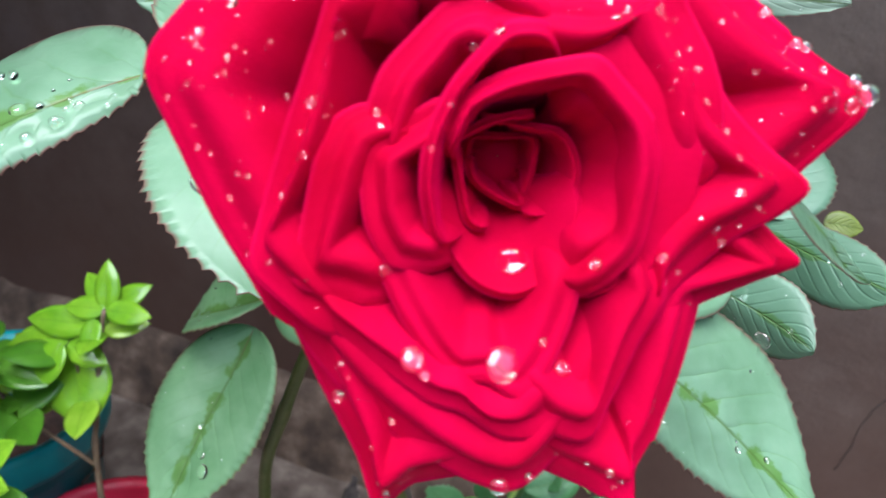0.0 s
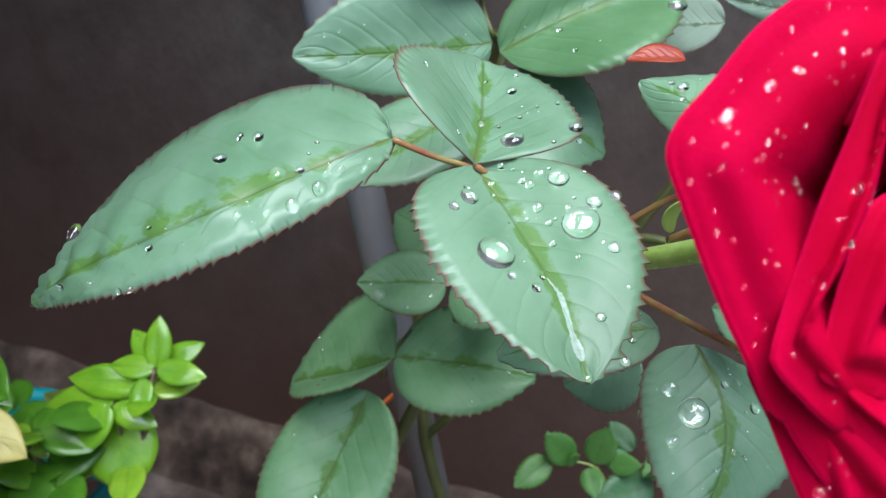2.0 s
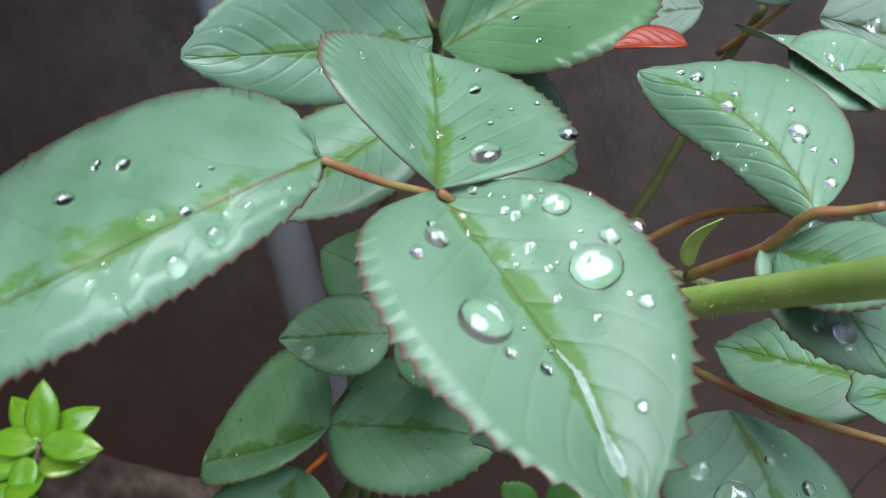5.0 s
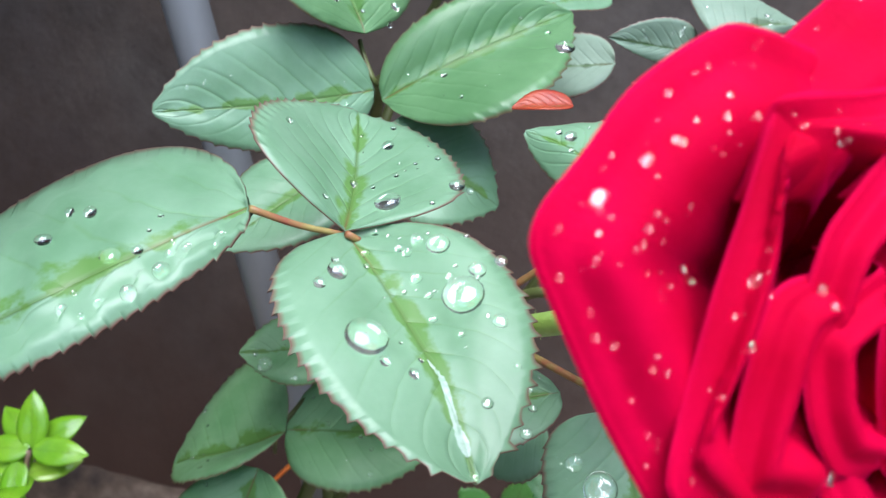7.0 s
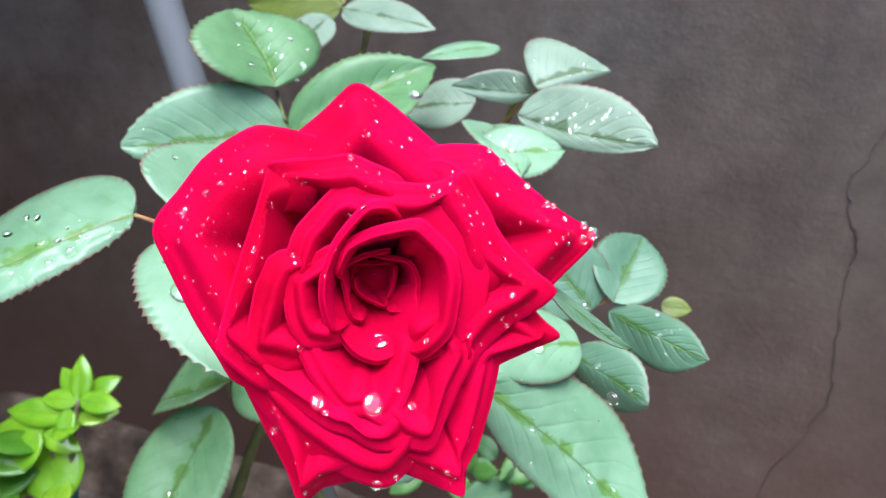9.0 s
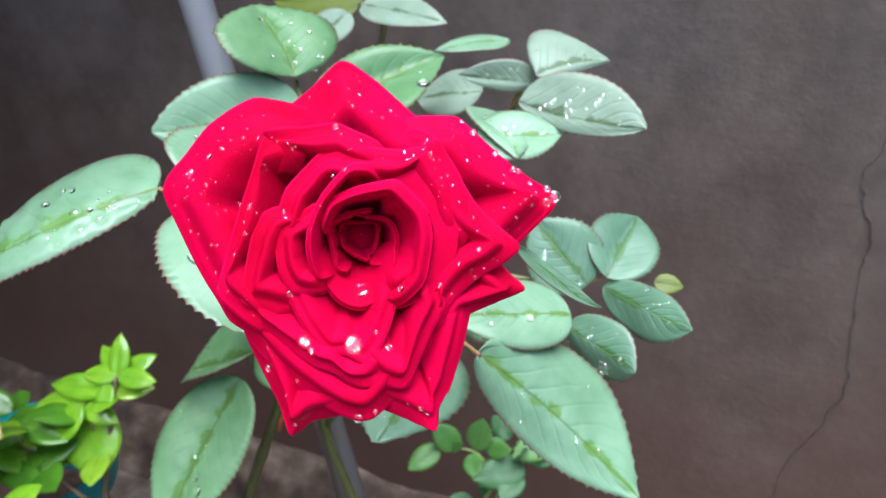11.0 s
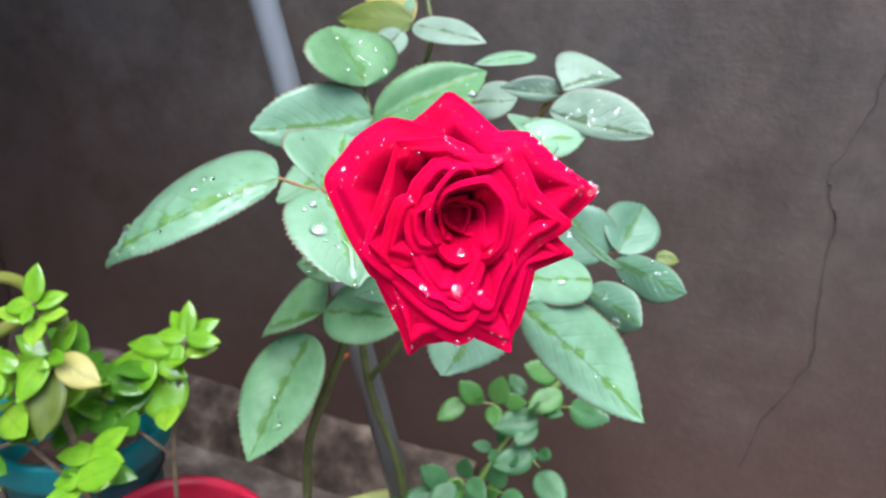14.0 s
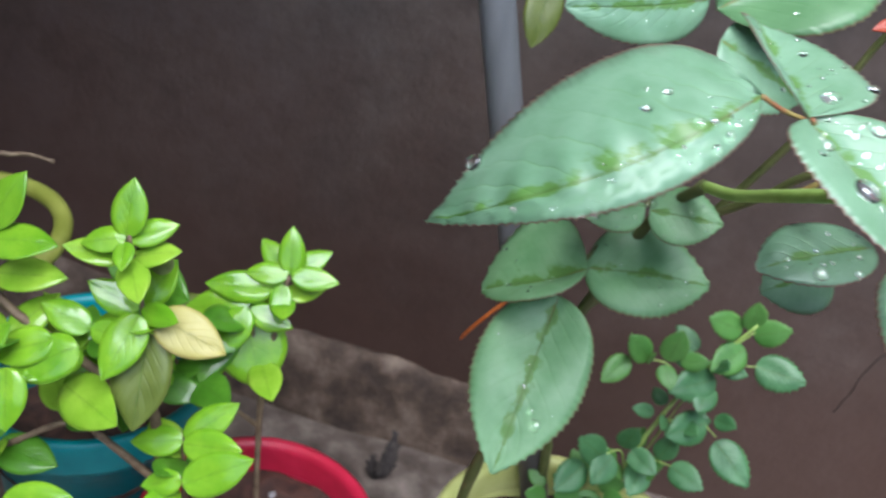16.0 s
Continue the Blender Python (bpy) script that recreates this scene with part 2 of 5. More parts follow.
def wall_material():
    m, n, l, b = material("damp_cement_wall")
    nz, rp = noise_ramp(n, l, 2.6, [(0.3, (0.076, 0.053, 0.040)), (0.5, (0.106, 0.086, 0.072)), (0.72, (0.138, 0.128, 0.116))], 8.0, rough=0.6)
    n2, r2 = noise_ramp(n, l, 22.0, [(0.27, (0.26, 0.25, 0.24)), (0.73, (0.72, 0.70, 0.68))], 9.0, rough=0.72)
    n3, r3 = noise_ramp(n, l, 6.0, [(0.55, (0, 0, 0)), (0.68, (1, 1, 1))], 8.0, rough=0.7)
    col = mix_color(n, l, 1.0, rp.outputs[0], r2.outputs[0], "OVERLAY")
    col = mix_color(n, l, math_node(n, l, "MULTIPLY", r3.outputs[0], 0.35), col, (0.20, 0.185, 0.175))
    # run-off streaks, and dark damp patches of their own shape
    n5, r5 = noise_ramp(n, l, 9.0, [(0.50, (0, 0, 0)), (0.72, (1, 1, 1))], 6.0, stretch=(1, 1, 0.13))
    col = mix_color(n, l, math_node(n, l, "MULTIPLY", r5.outputs[0], 0.35), col, (0.055, 0.046, 0.041))
    n4, r4 = noise_ramp(n, l, 1.7, [(0.48, (0, 0, 0)), (0.68, (1, 1, 1))], 6.0, stretch=(1, 1, 0.6))
    col = mix_color(n, l, math_node(n, l, "MULTIPLY", r4.outputs[0], 0.5), col, (0.030, 0.024, 0.021))
    n6, r6 = noise_ramp(n, l, 140.0, [(0.66, (0, 0, 0)), (0.72, (1, 1, 1))], 3.0)
    col = mix_color(n, l, math_node(n, l, "MULTIPLY", r6.outputs[0], 0.45), col, (0.05, 0.04, 0.035))
    # dark reddish brown, stronger towards the foot of the wall
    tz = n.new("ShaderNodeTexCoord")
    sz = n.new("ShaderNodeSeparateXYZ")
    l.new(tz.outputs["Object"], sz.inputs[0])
    foot_mask = math_node(n, l, "MULTIPLY_ADD", sz.outputs[2], -2.6, math_node(n, l, "MULTIPLY_ADD", n3.outputs["Fac"], 1.2, 0.75), clamp=True)
    col = mix_color(n, l, math_node(n, l, "MULTIPLY", foot_mask, 0.8), col, (0.072, 0.036, 0.025))
    l.new(col, b.inputs["Base Color"])
    b.inputs["Roughness"].default_value = 0.6
    add_bump(n, l, b, math_node(n, l, "MULTIPLY_ADD", n6.outputs["Fac"], 0.15, n3.outputs["Fac"]), 0.45, 0.006)
    return m


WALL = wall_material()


def pole_material():
    m, n, l, b = material("grey_pipe")
    nz, rp = noise_ramp(n, l, 30, [(0.3, (0.13, 0.142, 0.152)), (0.7, (0.24, 0.255, 0.265))], 6.0, stretch=(1, 1, 0.15))
    # browner and darker towards the foot of the pipe
    brown_nz, rm = noise_ramp(n, l, 38, [(0.3, (0.075, 0.062, 0.05)), (0.7, (0.17, 0.145, 0.12))], 8.0, stretch=(1, 1, 0.25))
    tz = n.new("ShaderNodeTexCoord")
    sz = n.new("ShaderNodeSeparateXYZ")
    l.new(tz.outputs["Object"], sz.inputs[0])
    foot_mask = math_node(n, l, "MULTIPLY_ADD", sz.outputs[2], -4.5, math_node(n, l, "MULTIPLY_ADD", brown_nz.outputs["Fac"], 1.6, 1.35), clamp=True)
    l.new(mix_color(n, l, math_node(n, l, "MULTIPLY", foot_mask, 0.85), rp.outputs[0], rm.outputs[0]), b.inputs["Base Color"])
    b.inputs["Roughness"].default_value = 0.45
    add_bump(n, l, b, brown_nz.outputs["Fac"], 0.15, 0.001)
    return m


POLE = pole_material()
LEDGE = plain("rough_mortar", [(0.32, (0.024, 0.016, 0.011)), (0.50, (0.078, 0.053, 0.036)), (0.75, (0.22, 0.168, 0.125))], 28, 0.85, 1.0, dist=0.006, detail=9.0)
GROUND = plain("concrete_ground", [(0.30, (0.034, 0.023, 0.016)), (0.5, (0.115, 0.09, 0.071)), (0.76, (0.29, 0.245, 0.205))], 26, 0.7, 0.5, dist=0.003, detail=9.0)


def water_material():
    m, n, l, b = material("water")
    b.inputs["Base Color"].default_value = (1, 1, 1, 1)
    b.inputs["Roughness"].default_value, b.inputs["IOR"].default_value, b.inputs["Transmission Weight"].default_value = 0.0, 1.33, 1.0
    b.inputs["Coat Weight"].default_value, b.inputs["Coat Roughness"].default_value, b.inputs["Coat IOR"].default_value = 1.0, 0.0, 1.75
    return m


WATER = water_material()
FILM = plain("drying_water_film", [(0.35, (0.28, 0.44, 0.31)), (0.7, (0.46, 0.58, 0.50))], 700, 0.42, 0.1, coat=0.2)
# ---- mesh helpers ----
def mesh_from(name, verts, faces, mat, uvs=None, smooth=True):
    me = bpy.data.meshes.new(name)
    me.from_pydata([tuple(v) for v in verts], [], faces)
    me.materials.append(mat)
    if uvs is not None:
        layer = me.uv_layers.new(name="UVMap")
        for lp in me.loops:
            layer.data[lp.index].uv = uvs[lp.vertex_index]
    if smooth:
        me.polygons.foreach_set("use_smooth", [True] * len(me.polygons))
    me.update()
    return me


def under(name, me, parent=None, label=""):
    """Links a mesh as one object under a thing or a part (all meshes are in world places)."""
    ob = new(name, me)
    ob.parent = parent
    if label:
        ob["label"] = label
    return ob


def thing(name, label, category, group="", data=None):
    return tagged(new(name, data), label, category, group)


def spline(points, count):
    """A smooth line through the points."""
    p = [Vector(q) for q in points]
    p = [2 * p[0] - p[1]] + p + [2 * p[-1] - p[-2]]
    out = []
    spans = len(p) - 3
    for i in range(count + 1):
        s = i / count * spans
        k = min(int(s), spans - 1)
        t = s - k
        a, b, c, d = p[k:k + 4]
        out.append(0.5 * (2 * b + (c - a) * t + (2 * a - 5 * b + 4 * c - d) * t * t + (3 * b - a - 3 * c + d) * t ** 3))
    return out


def tube(name, points, r0, r1, mat, sides=10, count=24, wobble=0.0, nodes=0):
    """A tapered round stem with closed ends; nodes: how many slight knuckles."""
    line = spline(points, count)
    verts, faces = [], []
    ref = Vector((0.3, 0.2, 1)).normalized()
    for i, c in enumerate(line):
        d = (line[min(i + 1, count)] - line[max(i - 1, 0)]).normalized()
        x = d.cross(ref).normalized()
        y = d.cross(x)
        r = r0 + (r1 - r0) * i / count
        if nodes:
            r *= 1 + 0.22 * max(0, math.cos(i / count * nodes * 2 * math.pi)) ** 12
        for k in range(sides):
            a = 2 * math.pi * k / sides
            q = r * (1 + wobble * noise.noise(c * 120 + Vector((k, 0, 0))))
            verts.append(c + q * (math.cos(a) * x + math.sin(a) * y))
    for i in range(count):
        for k in range(sides):
            j = (k + 1) % sides
            faces.append((i * sides + k, i * sides + j, (i + 1) * sides + j, (i + 1) * sides + k))
    faces.append(tuple(range(sides - 1, -1, -1)))
    faces.append(tuple(count * sides + k for k in range(sides)))
    return mesh_from(name, verts, faces, mat)


def lathe(name, profile, mat, centre, sides=64, wobble=0.0):
    """A turned body from (radius, height) pairs."""
    verts, faces = [], []
    c = Vector(centre)
    for i, (r, z) in enumerate(profile):
        for k in range(sides):
            a = 2 * math.pi * k / sides
            w = 1 + wobble * math.sin(3 * a + 0.7) * 0.01
            verts.append(c + Vector((r * w * math.cos(a), r * w * math.sin(a), z)))
    for i in range(len(profile) - 1):
        for k in range(sides):
            j = (k + 1) % sides
            faces.append((i * sides + k, i * sides + j, (i + 1) * sides + j, (i + 1) * sides + k))
    return mesh_from(name, verts, faces, mat)




class Blade:
    """A leaf blade from stalk to tip. side: its face's normal; width: in metres; fold: how far the halves rise (degrees);
    droop: how far the tip bends down (share of the length); teeth: serrations a side; ripple: relief between the side veins;
    skew: how much wider one half is; sweep: how far the midrib bows sideways."""

    def __init__(self, base, tip, width, side=None, fold=12.0, droop=0.10, teeth=18, fat=0.42, ripple=0.0025, twist=0.0, toothed=0.02, point=1.0, seed=0, skew=0.0, sweep=0.0):
        self.base, self.tip = Vector(base), Vector(tip)
        d = self.tip - self.base
        self.length = d.length
        self.y = d.normalized()
        s = Vector(side) if side is not None else Vector((0.1, -0.45, 0.85))
        self.z = (s - s.dot(self.y) * self.y).normalized()
        self.x = self.y.cross(self.z)
        self.width, self.fold, self.droop, self.teeth, self.fat = width, radians(fold), droop, teeth, fat
        self.ripple, self.twist, self.toothed, self.point, self.seed, self.skew, self.sweep = ripple, radians(twist), toothed, point, seed, skew, sweep

    def half(self, v):
        """Half the width at v: round near the stalk, pointed at the tip."""
        v = min(max(v, 0.0), 1.0)
        f = self.fat
        if v < f:
            q = (f - v) / f
            return 0.5 * self.width * (1 - q ** 2.4) ** 0.52
        q = (v - f) / (1 - f)
        return 0.5 * self.width * (1 - q ** 2.0) ** (0.66 + 0.28 * self.point)

    def place(self, u, v, lift=0.0):
        """The point at u (across, -1 to 1) and v (along, 0 to 1)."""
        h = self.half(v) * u * (1 + (self.skew if u > 0 else -self.skew))
        f = self.fold
        bend = -self.droop * self.length * (v * v - v * 0.35) * 1.0 + self.droop * self.length * 0.65 * v
        cup = abs(h) * math.tan(f) - (abs(u) ** 2.5) * self.half(v) * 0.18
        rip = self.ripple * self.length * math.sin((v * 8.0 - abs(u) * 2.6 + 0.3 * self.seed) * 2 * math.pi) * abs(u) * (1 - abs(u)) * 2.2
        wave = 0.03 * self.length * noise.noise(Vector((u * 1.3 + self.seed * 3.1, v * 2.1, self.seed)))
        tw = self.twist * v
        a, c = h * math.cos(tw) + self.sweep * self.length * 4 * v * (1 - v), h * math.sin(tw)
        return self.base + self.y * (v * self.length) + self.x * a + self.z * (bend + cup + rip + wave + c + lift)

    def normal(self, u, v):
        e = 0.02
        a = self.place(min(u + e, 1), v) - self.place(max(u - e, -1), v)
        b = self.place(u, min(v + e, 0.99)) - self.place(u, max(v - e, 0.01))
        return a.cross(b).normalized()

    def mesh(self, name, mat, thick=0.0003, across=5):
        rows = self.teeth * 4
        verts, faces, uvs = [], [], []
        cols = 2 * across + 1
        for layer in (0, 1):
            for i in range(rows + 1):
                v = i / rows
                ph = i % 4
                for j in range(-across, across + 1):
                    u = math.copysign((abs(j) / across) ** 0.8, j) if j else 0.0
                    p = self.place(u, v, -thick * layer)
                    if abs(j) == across and 0 < i < rows:
                        out = (0.0, 0.10, 0.38, 1.0)[ph] * self.toothed * self.width * (0.75 + 0.9 * noise.noise(Vector((i * 0.7, j, self.seed))))
                        p = p + (p - self.place(math.copysign(0.9, j), v, -thick * layer)).normalized() * out + self.y * out * 0.8
                    verts.append(p)
                    uvs.append((0.5 + 0.5 * u, v))
        size = (rows + 1) * cols
        for i in range(rows):
            for j in range(cols - 1):
                a = i * cols + j
                faces.append((a, a + 1, a + cols + 1, a + cols))
                faces.append((size + a, size + a + cols, size + a + cols + 1, size + a + 1))
            for j in (0, cols - 1):
                a = i * cols + j
                q = (a, a + cols, size + a + cols, size + a)
                faces.append(q if j == 0 else q[::-1])
        return mesh_from(name, verts, faces, mat, uvs)


# ---- the setting ----
WALL_Y, LEDGE_Z = 0.57, 0.075


def wavy_sheet(name, x0, x1, y0, y1, nx, ny, height, mat):
    verts, faces = [], []
    for i in range(ny + 1):
        for j in range(nx + 1):
            x, y = x0 + (x1 - x0) * j / nx, y0 + (y1 - y0) * i / ny
            verts.append((x, y, height(x, y)))
    for i in range(ny):
        for j in range(nx):
            a = i * (nx + 1) + j
            faces.append((a, a + 1, a + nx + 2, a + nx + 1))
    return mesh_from(name, verts, faces, mat)


def wall_mesh():
    x0, x1, z0, z1, nx, nz = -3.0, 3.0, -0.1, 2.4, 150, 62
    verts, faces = [], []
    for k in (0, 1):
        for i in range(nz + 1):
            for j in range(nx + 1):
                x, z = x0 + (x1 - x0) * j / nx, z0 + (z1 - z0) * i / nz
                bump = 0.006 * noise.noise(Vector((x * 3, 0.4, z * 3))) + 0.002 * noise.noise(Vector((x * 17, 2.4, z * 17)))
                verts.append((x, WALL_Y + (bump if k == 0 else 0.12), z))
    row, size = nx + 1, (nx + 1) * (nz + 1)
    for i in range(nz):
        for j in range(nx):
            a = i * row + j
            faces.append((a, a + 1, a + row + 1, a + row))
            faces.append((size + a, size + a + row, size + a + row + 1, size + a + 1))
    for j in range(nx):
        faces.append((nz * row + j, nz * row + j + 1, size + nz * row + j + 1, size + nz * row + j))
    for i in range(nz):
        faces.append((i * row, i * row + row, size + i * row + row, size + i * row))
        a = i * row + nx
        faces.append((a, size + a, size + a + row, a + row))
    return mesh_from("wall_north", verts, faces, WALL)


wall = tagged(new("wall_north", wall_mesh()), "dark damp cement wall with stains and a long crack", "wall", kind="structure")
ground = tagged(new("ground", wavy_sheet("ground", -8, 8, -8, 8, 80, 80, lambda x, y: 0.004 * noise.noise(Vector((x * 9, y * 9, 0))), GROUND)),
                "grey-brown rough concrete ground, damp and dirty", "ground", kind="structure")


def ledge_mesh():
    def h(x, y):
        s = min(max((y - 0.522) / 0.045, 0), 1)
        s = s * s * (3 - 2 * s)
        return -0.012 + (LEDGE_Z + 0.012) * s + 0.009 * noise.noise(Vector((x * 14, y * 14, 1))) + 0.004 * noise.noise(Vector((x * 45, y * 45, 2)))
    return wavy_sheet("mortar_ledge", -2.5, -0.17, 0.505, 0.585, 240, 16, h, LEDGE)


tagged(new("mortar_ledge", ledge_mesh()), "crumbling brown mortar ledge along the foot of the wall", "ledge", kind="structure")


def crack_mesh():
    line = spline([(0.140, 0, 0.565), (0.131, 0, 0.516), (0.117, 0, 0.478), (0.118, 0, 0.453), (0.128, 0, 0.425), (0.127, 0, 0.382),
                   (0.135, 0, 0.317), (0.130, 0, 0.273), (0.106, 0, 0.219), (0.100, 0, 0.160)], 90)
    verts, faces = [], []
    for i, p in enumerate(line):
        wv = 0.0045 * noise.noise(Vector((i * 0.31, 0.2, 0.7))) + 0.002 * noise.noise(Vector((i * 0.9, 4.2, 0.7)))
        w = (0.00012 + 0.0003 * abs(noise.noise(Vector((i * 0.23, 7.2, 1.7))))) * (1 - 0.6 * i / 90)
        y = WALL_Y + 0.006 * noise.noise(Vector((p.x * 3, 0.4, p.z * 3)))
        for dx, dy in ((-w, -0.0014), (w, -0.0014), (w, 0.01), (-w, 0.01)):
            verts.append((p.x + wv + dx, y + dy, p.z))
    for i in range(90):
        for k in range(4):
            a, b = i * 4 + k, i * 4 + (k + 1) % 4
            faces.append((a, b, b + 4, a + 4))
    return mesh_from("crack", verts, faces, DARK, smooth=False)


def slab(name, corners, z1, label):
    """An upright plain wall over a four-cornered footprint."""
    vs = [(x, y, z) for x, y in corners for z in (-0.1, z1)]
    fs = [(0, 1, 3, 2), (2, 3, 5, 4), (4, 5, 7, 6), (6, 7, 1, 0), (1, 7, 5, 3), (0, 2, 4, 6)]
    return tagged(new(name, mesh_from(name, vs, fs, WALL, smooth=False)), label, "wall", kind="structure")


# added beyond the view: this wall keeps western sky light off the corner
slab("wall_west", ((-0.86, -1.60), (-0.86, 0.569), (-0.99, 0.569), (-0.99, -1.60)), 3.0, "unseen plain cement wall added to block light from the left")
# two more unseen walls, invented; their heights set how much sky fills in
slab("wall_south", ((-3.0, -1.75), (3.0, -1.75), (3.0, -1.60), (-3.0, -1.60)), 0.9, "unseen plain cement wall added behind the camera to limit sky light")
slab("wall_east", ((1.50, -1.60), (1.62, -1.60), (1.62, 0.56), (1.50, 0.56)), 1.2, "unseen plain cement wall added to close the yard")
# an unseen roof slab, added over the corner to darken the wall's left part
vs = [(x, y, z) for x, y in ((-0.858, -0.36), (-0.27, -0.36), (-0.27, 0.568), (-0.858, 0.568)) for z in (1.38, 1.46)]
tagged(new("ceiling", mesh_from("ceiling", vs, [(0, 1, 3, 2), (2, 3, 5, 4), (4, 5, 7, 6), (6, 7, 1, 0), (1, 7, 5, 3), (0, 2, 4, 6)], WALL, smooth=False)), "unseen cement roof slab added to shade the corner", "ceiling", kind="structure")
under("crack", crack_mesh(), wall, "long dark crack in the cement")


# ---- pots ----
def pot(name, centre, rim_r, height, mat, label, soil=True, soil_drop=0.03, rim_mat=None):
    p = thing(name, label, "flower pot", "plant pots")
    x, y = centre
    r = rim_r
    prof = [(0.001, 0.002), (r * 0.70, 0.002), (r * 0.72, 0.006), (r * 0.86, height - 0.032), (r * 0.90, height - 0.027), (r * 0.895, height - 0.022),
            (r * 0.86, height - 0.035), (r * 0.78, height * 0.5), (r * 0.001, height * 0.48)]
    lip = [(r * 0.872, height - 0.024), (r * 0.90, height - 0.0275), (r * 0.985, height - 0.026), (r, height - 0.022), (r, height - 0.004), (r * 0.99, height),
           (r * 0.955, height + 0.001), (r * 0.90, height - 0.001), (r * 0.885, height - 0.006), (r * 0.872, height - 0.024)]
    under("body", lathe("body", prof, mat, (x, y, 0.0), wobble=1.0), p)
    under("rim", lathe("rim", lip, rim_mat or mat, (x, y, 0.0), wobble=1.0), p)
    if soil:
        rs = r * 0.868
        verts, faces = [(x, y, height - soil_drop)], []
        for i in range(1, 13):
            for k in range(40):
                a = 2 * math.pi * k / 40
                q = rs * i / 12
                px, py = x + q * math.cos(a), y + q * math.sin(a)
                verts.append((px, py, height - soil_drop + 0.006 * noise.noise(Vector((px * 40, py * 40, 3))) + 0.003 * noise.noise(Vector((px * 120, py * 120, 5)))))
        for k in range(40):
            faces.append((0, 1 + k, 1 + (k + 1) % 40))
            for i in range(11):
                a, b = 1 + i * 40 + k, 1 + i * 40 + (k + 1) % 40
                faces.append((a, a + 40, b + 40, b))
        tagged(new("potting_soil", mesh_from("potting_soil", verts, faces, SOIL)), "damp reddish brown potting soil in a pot", "soil", "soil in the pots")
    return p


pot("flower_pot", (-0.322, 0.256), 0.079, 0.17, POT_RED, "worn red plastic flower pot with damp soil", soil_drop=0.025)
pot("flower_pot", (-0.459, 0.298), 0.080, 0.225, POT_TEAL, "teal plastic flower pot with reddish soil", soil_drop=0.06, rim_mat=TEAL_RIM_LIT)
hose = thing("garden_hose", "olive green plastic garden hose bent into a loop", "hose")
under("tube", tube("tube", [(-0.640, 0.150, 0.006), (-0.600, 0.170, 0.16), (-0.545, 0.190, 0.315)] + [(-0.494 + 0.052 * math.cos(radians(a)), 0.234 + 0.052 * math.sin(radians(a)), 0.352 + 0.004 * math.sin(radians(a))) for a in range(215, -80, -25)] + [(-0.535, 0.172, 0.325), (-0.610, 0.140, 0.14), (-0.660, 0.120, 0.006)], 0.0052, 0.0052, HOSE, 14, 90), hose)
pot("flower_pot", (-0.125, 0.278), 0.092, 0.20, POT_YELLOW, "pale yellow-green plastic pot that holds the rose bush")

# ---- the stake ----
pole = thing("support_pole", "leaning grey plastic pipe used as a stake for the rose", "pole")
pa, pb = Vector((-0.157, 0.3424, 0.2)), Vector((-0.2737, 0.3426, 0.6))
pd = (pb - pa) / 0.4
under("pipe", tube("pipe", [pa + pd * -0.06, pa, pb, pa + pd * 1.1], 0.0098, 0.0098, POLE, 24, 30), pole)

# ---- the rose bush ----
bush = thing("rose_bush", "rose bush with one open red flower and wet grey-green leaves", "rose bush")
BLADES = {}


def leaflet(key, parent, base, tip, width, mat=None, **kw):
    b = Blade(base, tip, width, seed=len(BLADES), **kw)
    BLADES[key] = b
    under("leaflet", b.mesh("leaflet", mat or ROSE_LEAF), parent)
    return b


def leaf_stalk(points, r0=0.0011, r1=0.0008, mat=None):
    return under("leaf", tube("leaf", points, r0, r1, mat or PETIOLE, 8, 16), bush)


# canes, from the pot up
def cane(points, r0, r1, mat=CANE, nodes=0, label=""):
    return under("cane", tube("cane", points, r0, r1, mat, 12, 40, 0.06, nodes), bush, label)


cane([(-0.185, 0.262, 0.165), (-0.198, 0.262, 0.23), (-0.190, 0.250, 0.311), (-0.178, 0.252, 0.355), (-0.160, 0.258, 0.411), (-0.146, 0.258, 0.455), (-0.133, 0.241, 0.482)], 0.0032, 0.0026, CANE, 4)
cane([(-0.150, 0.335, 0.165), (-0.155, 0.330, 0.24), (-0.178, 0.318, 0.33), (-0.190, 0.325, 0.42), (-0.170, 0.315, 0.50), (-0.156, 0.290, 0.548)], 0.0035, 0.0022, CANE, 5)
cane([(-0.170, 0.315, 0.50), (-0.160, 0.345, 0.55), (-0.150, 0.350, 0.58), (-0.160, 0.362, 0.61)], 0.0022, 0.0014, CANE)
cane([(-0.178, 0.318, 0.33), (-0.120, 0.320, 0.42), (-0.085, 0.320, 0.49), (-0.070, 0.322, 0.535), (-0.060, 0.315, 0.562)], 0.0025, 0.0014, CANE)
cane([(-0.133, 0.241, 0.482), (-0.123, 0.228, 0.487), (-0.108, 0.210, 0.500), (-0.085, 0.183, 0.520), (-0.066, 0.164, 0.537), (-0.050, 0.139, 0.556)], 0.0024, 0.0031, STEM, 0, "pale green flower stem with fine hairs")
cane([(-0.123, 0.275, 0.452), (-0.105, 0.262, 0.475), (-0.088, 0.250, 0.497), (-0.050, 0.250, 0.495), (-0.012, 0.258, 0.494)], 0.0022, 0.0013, CANE)

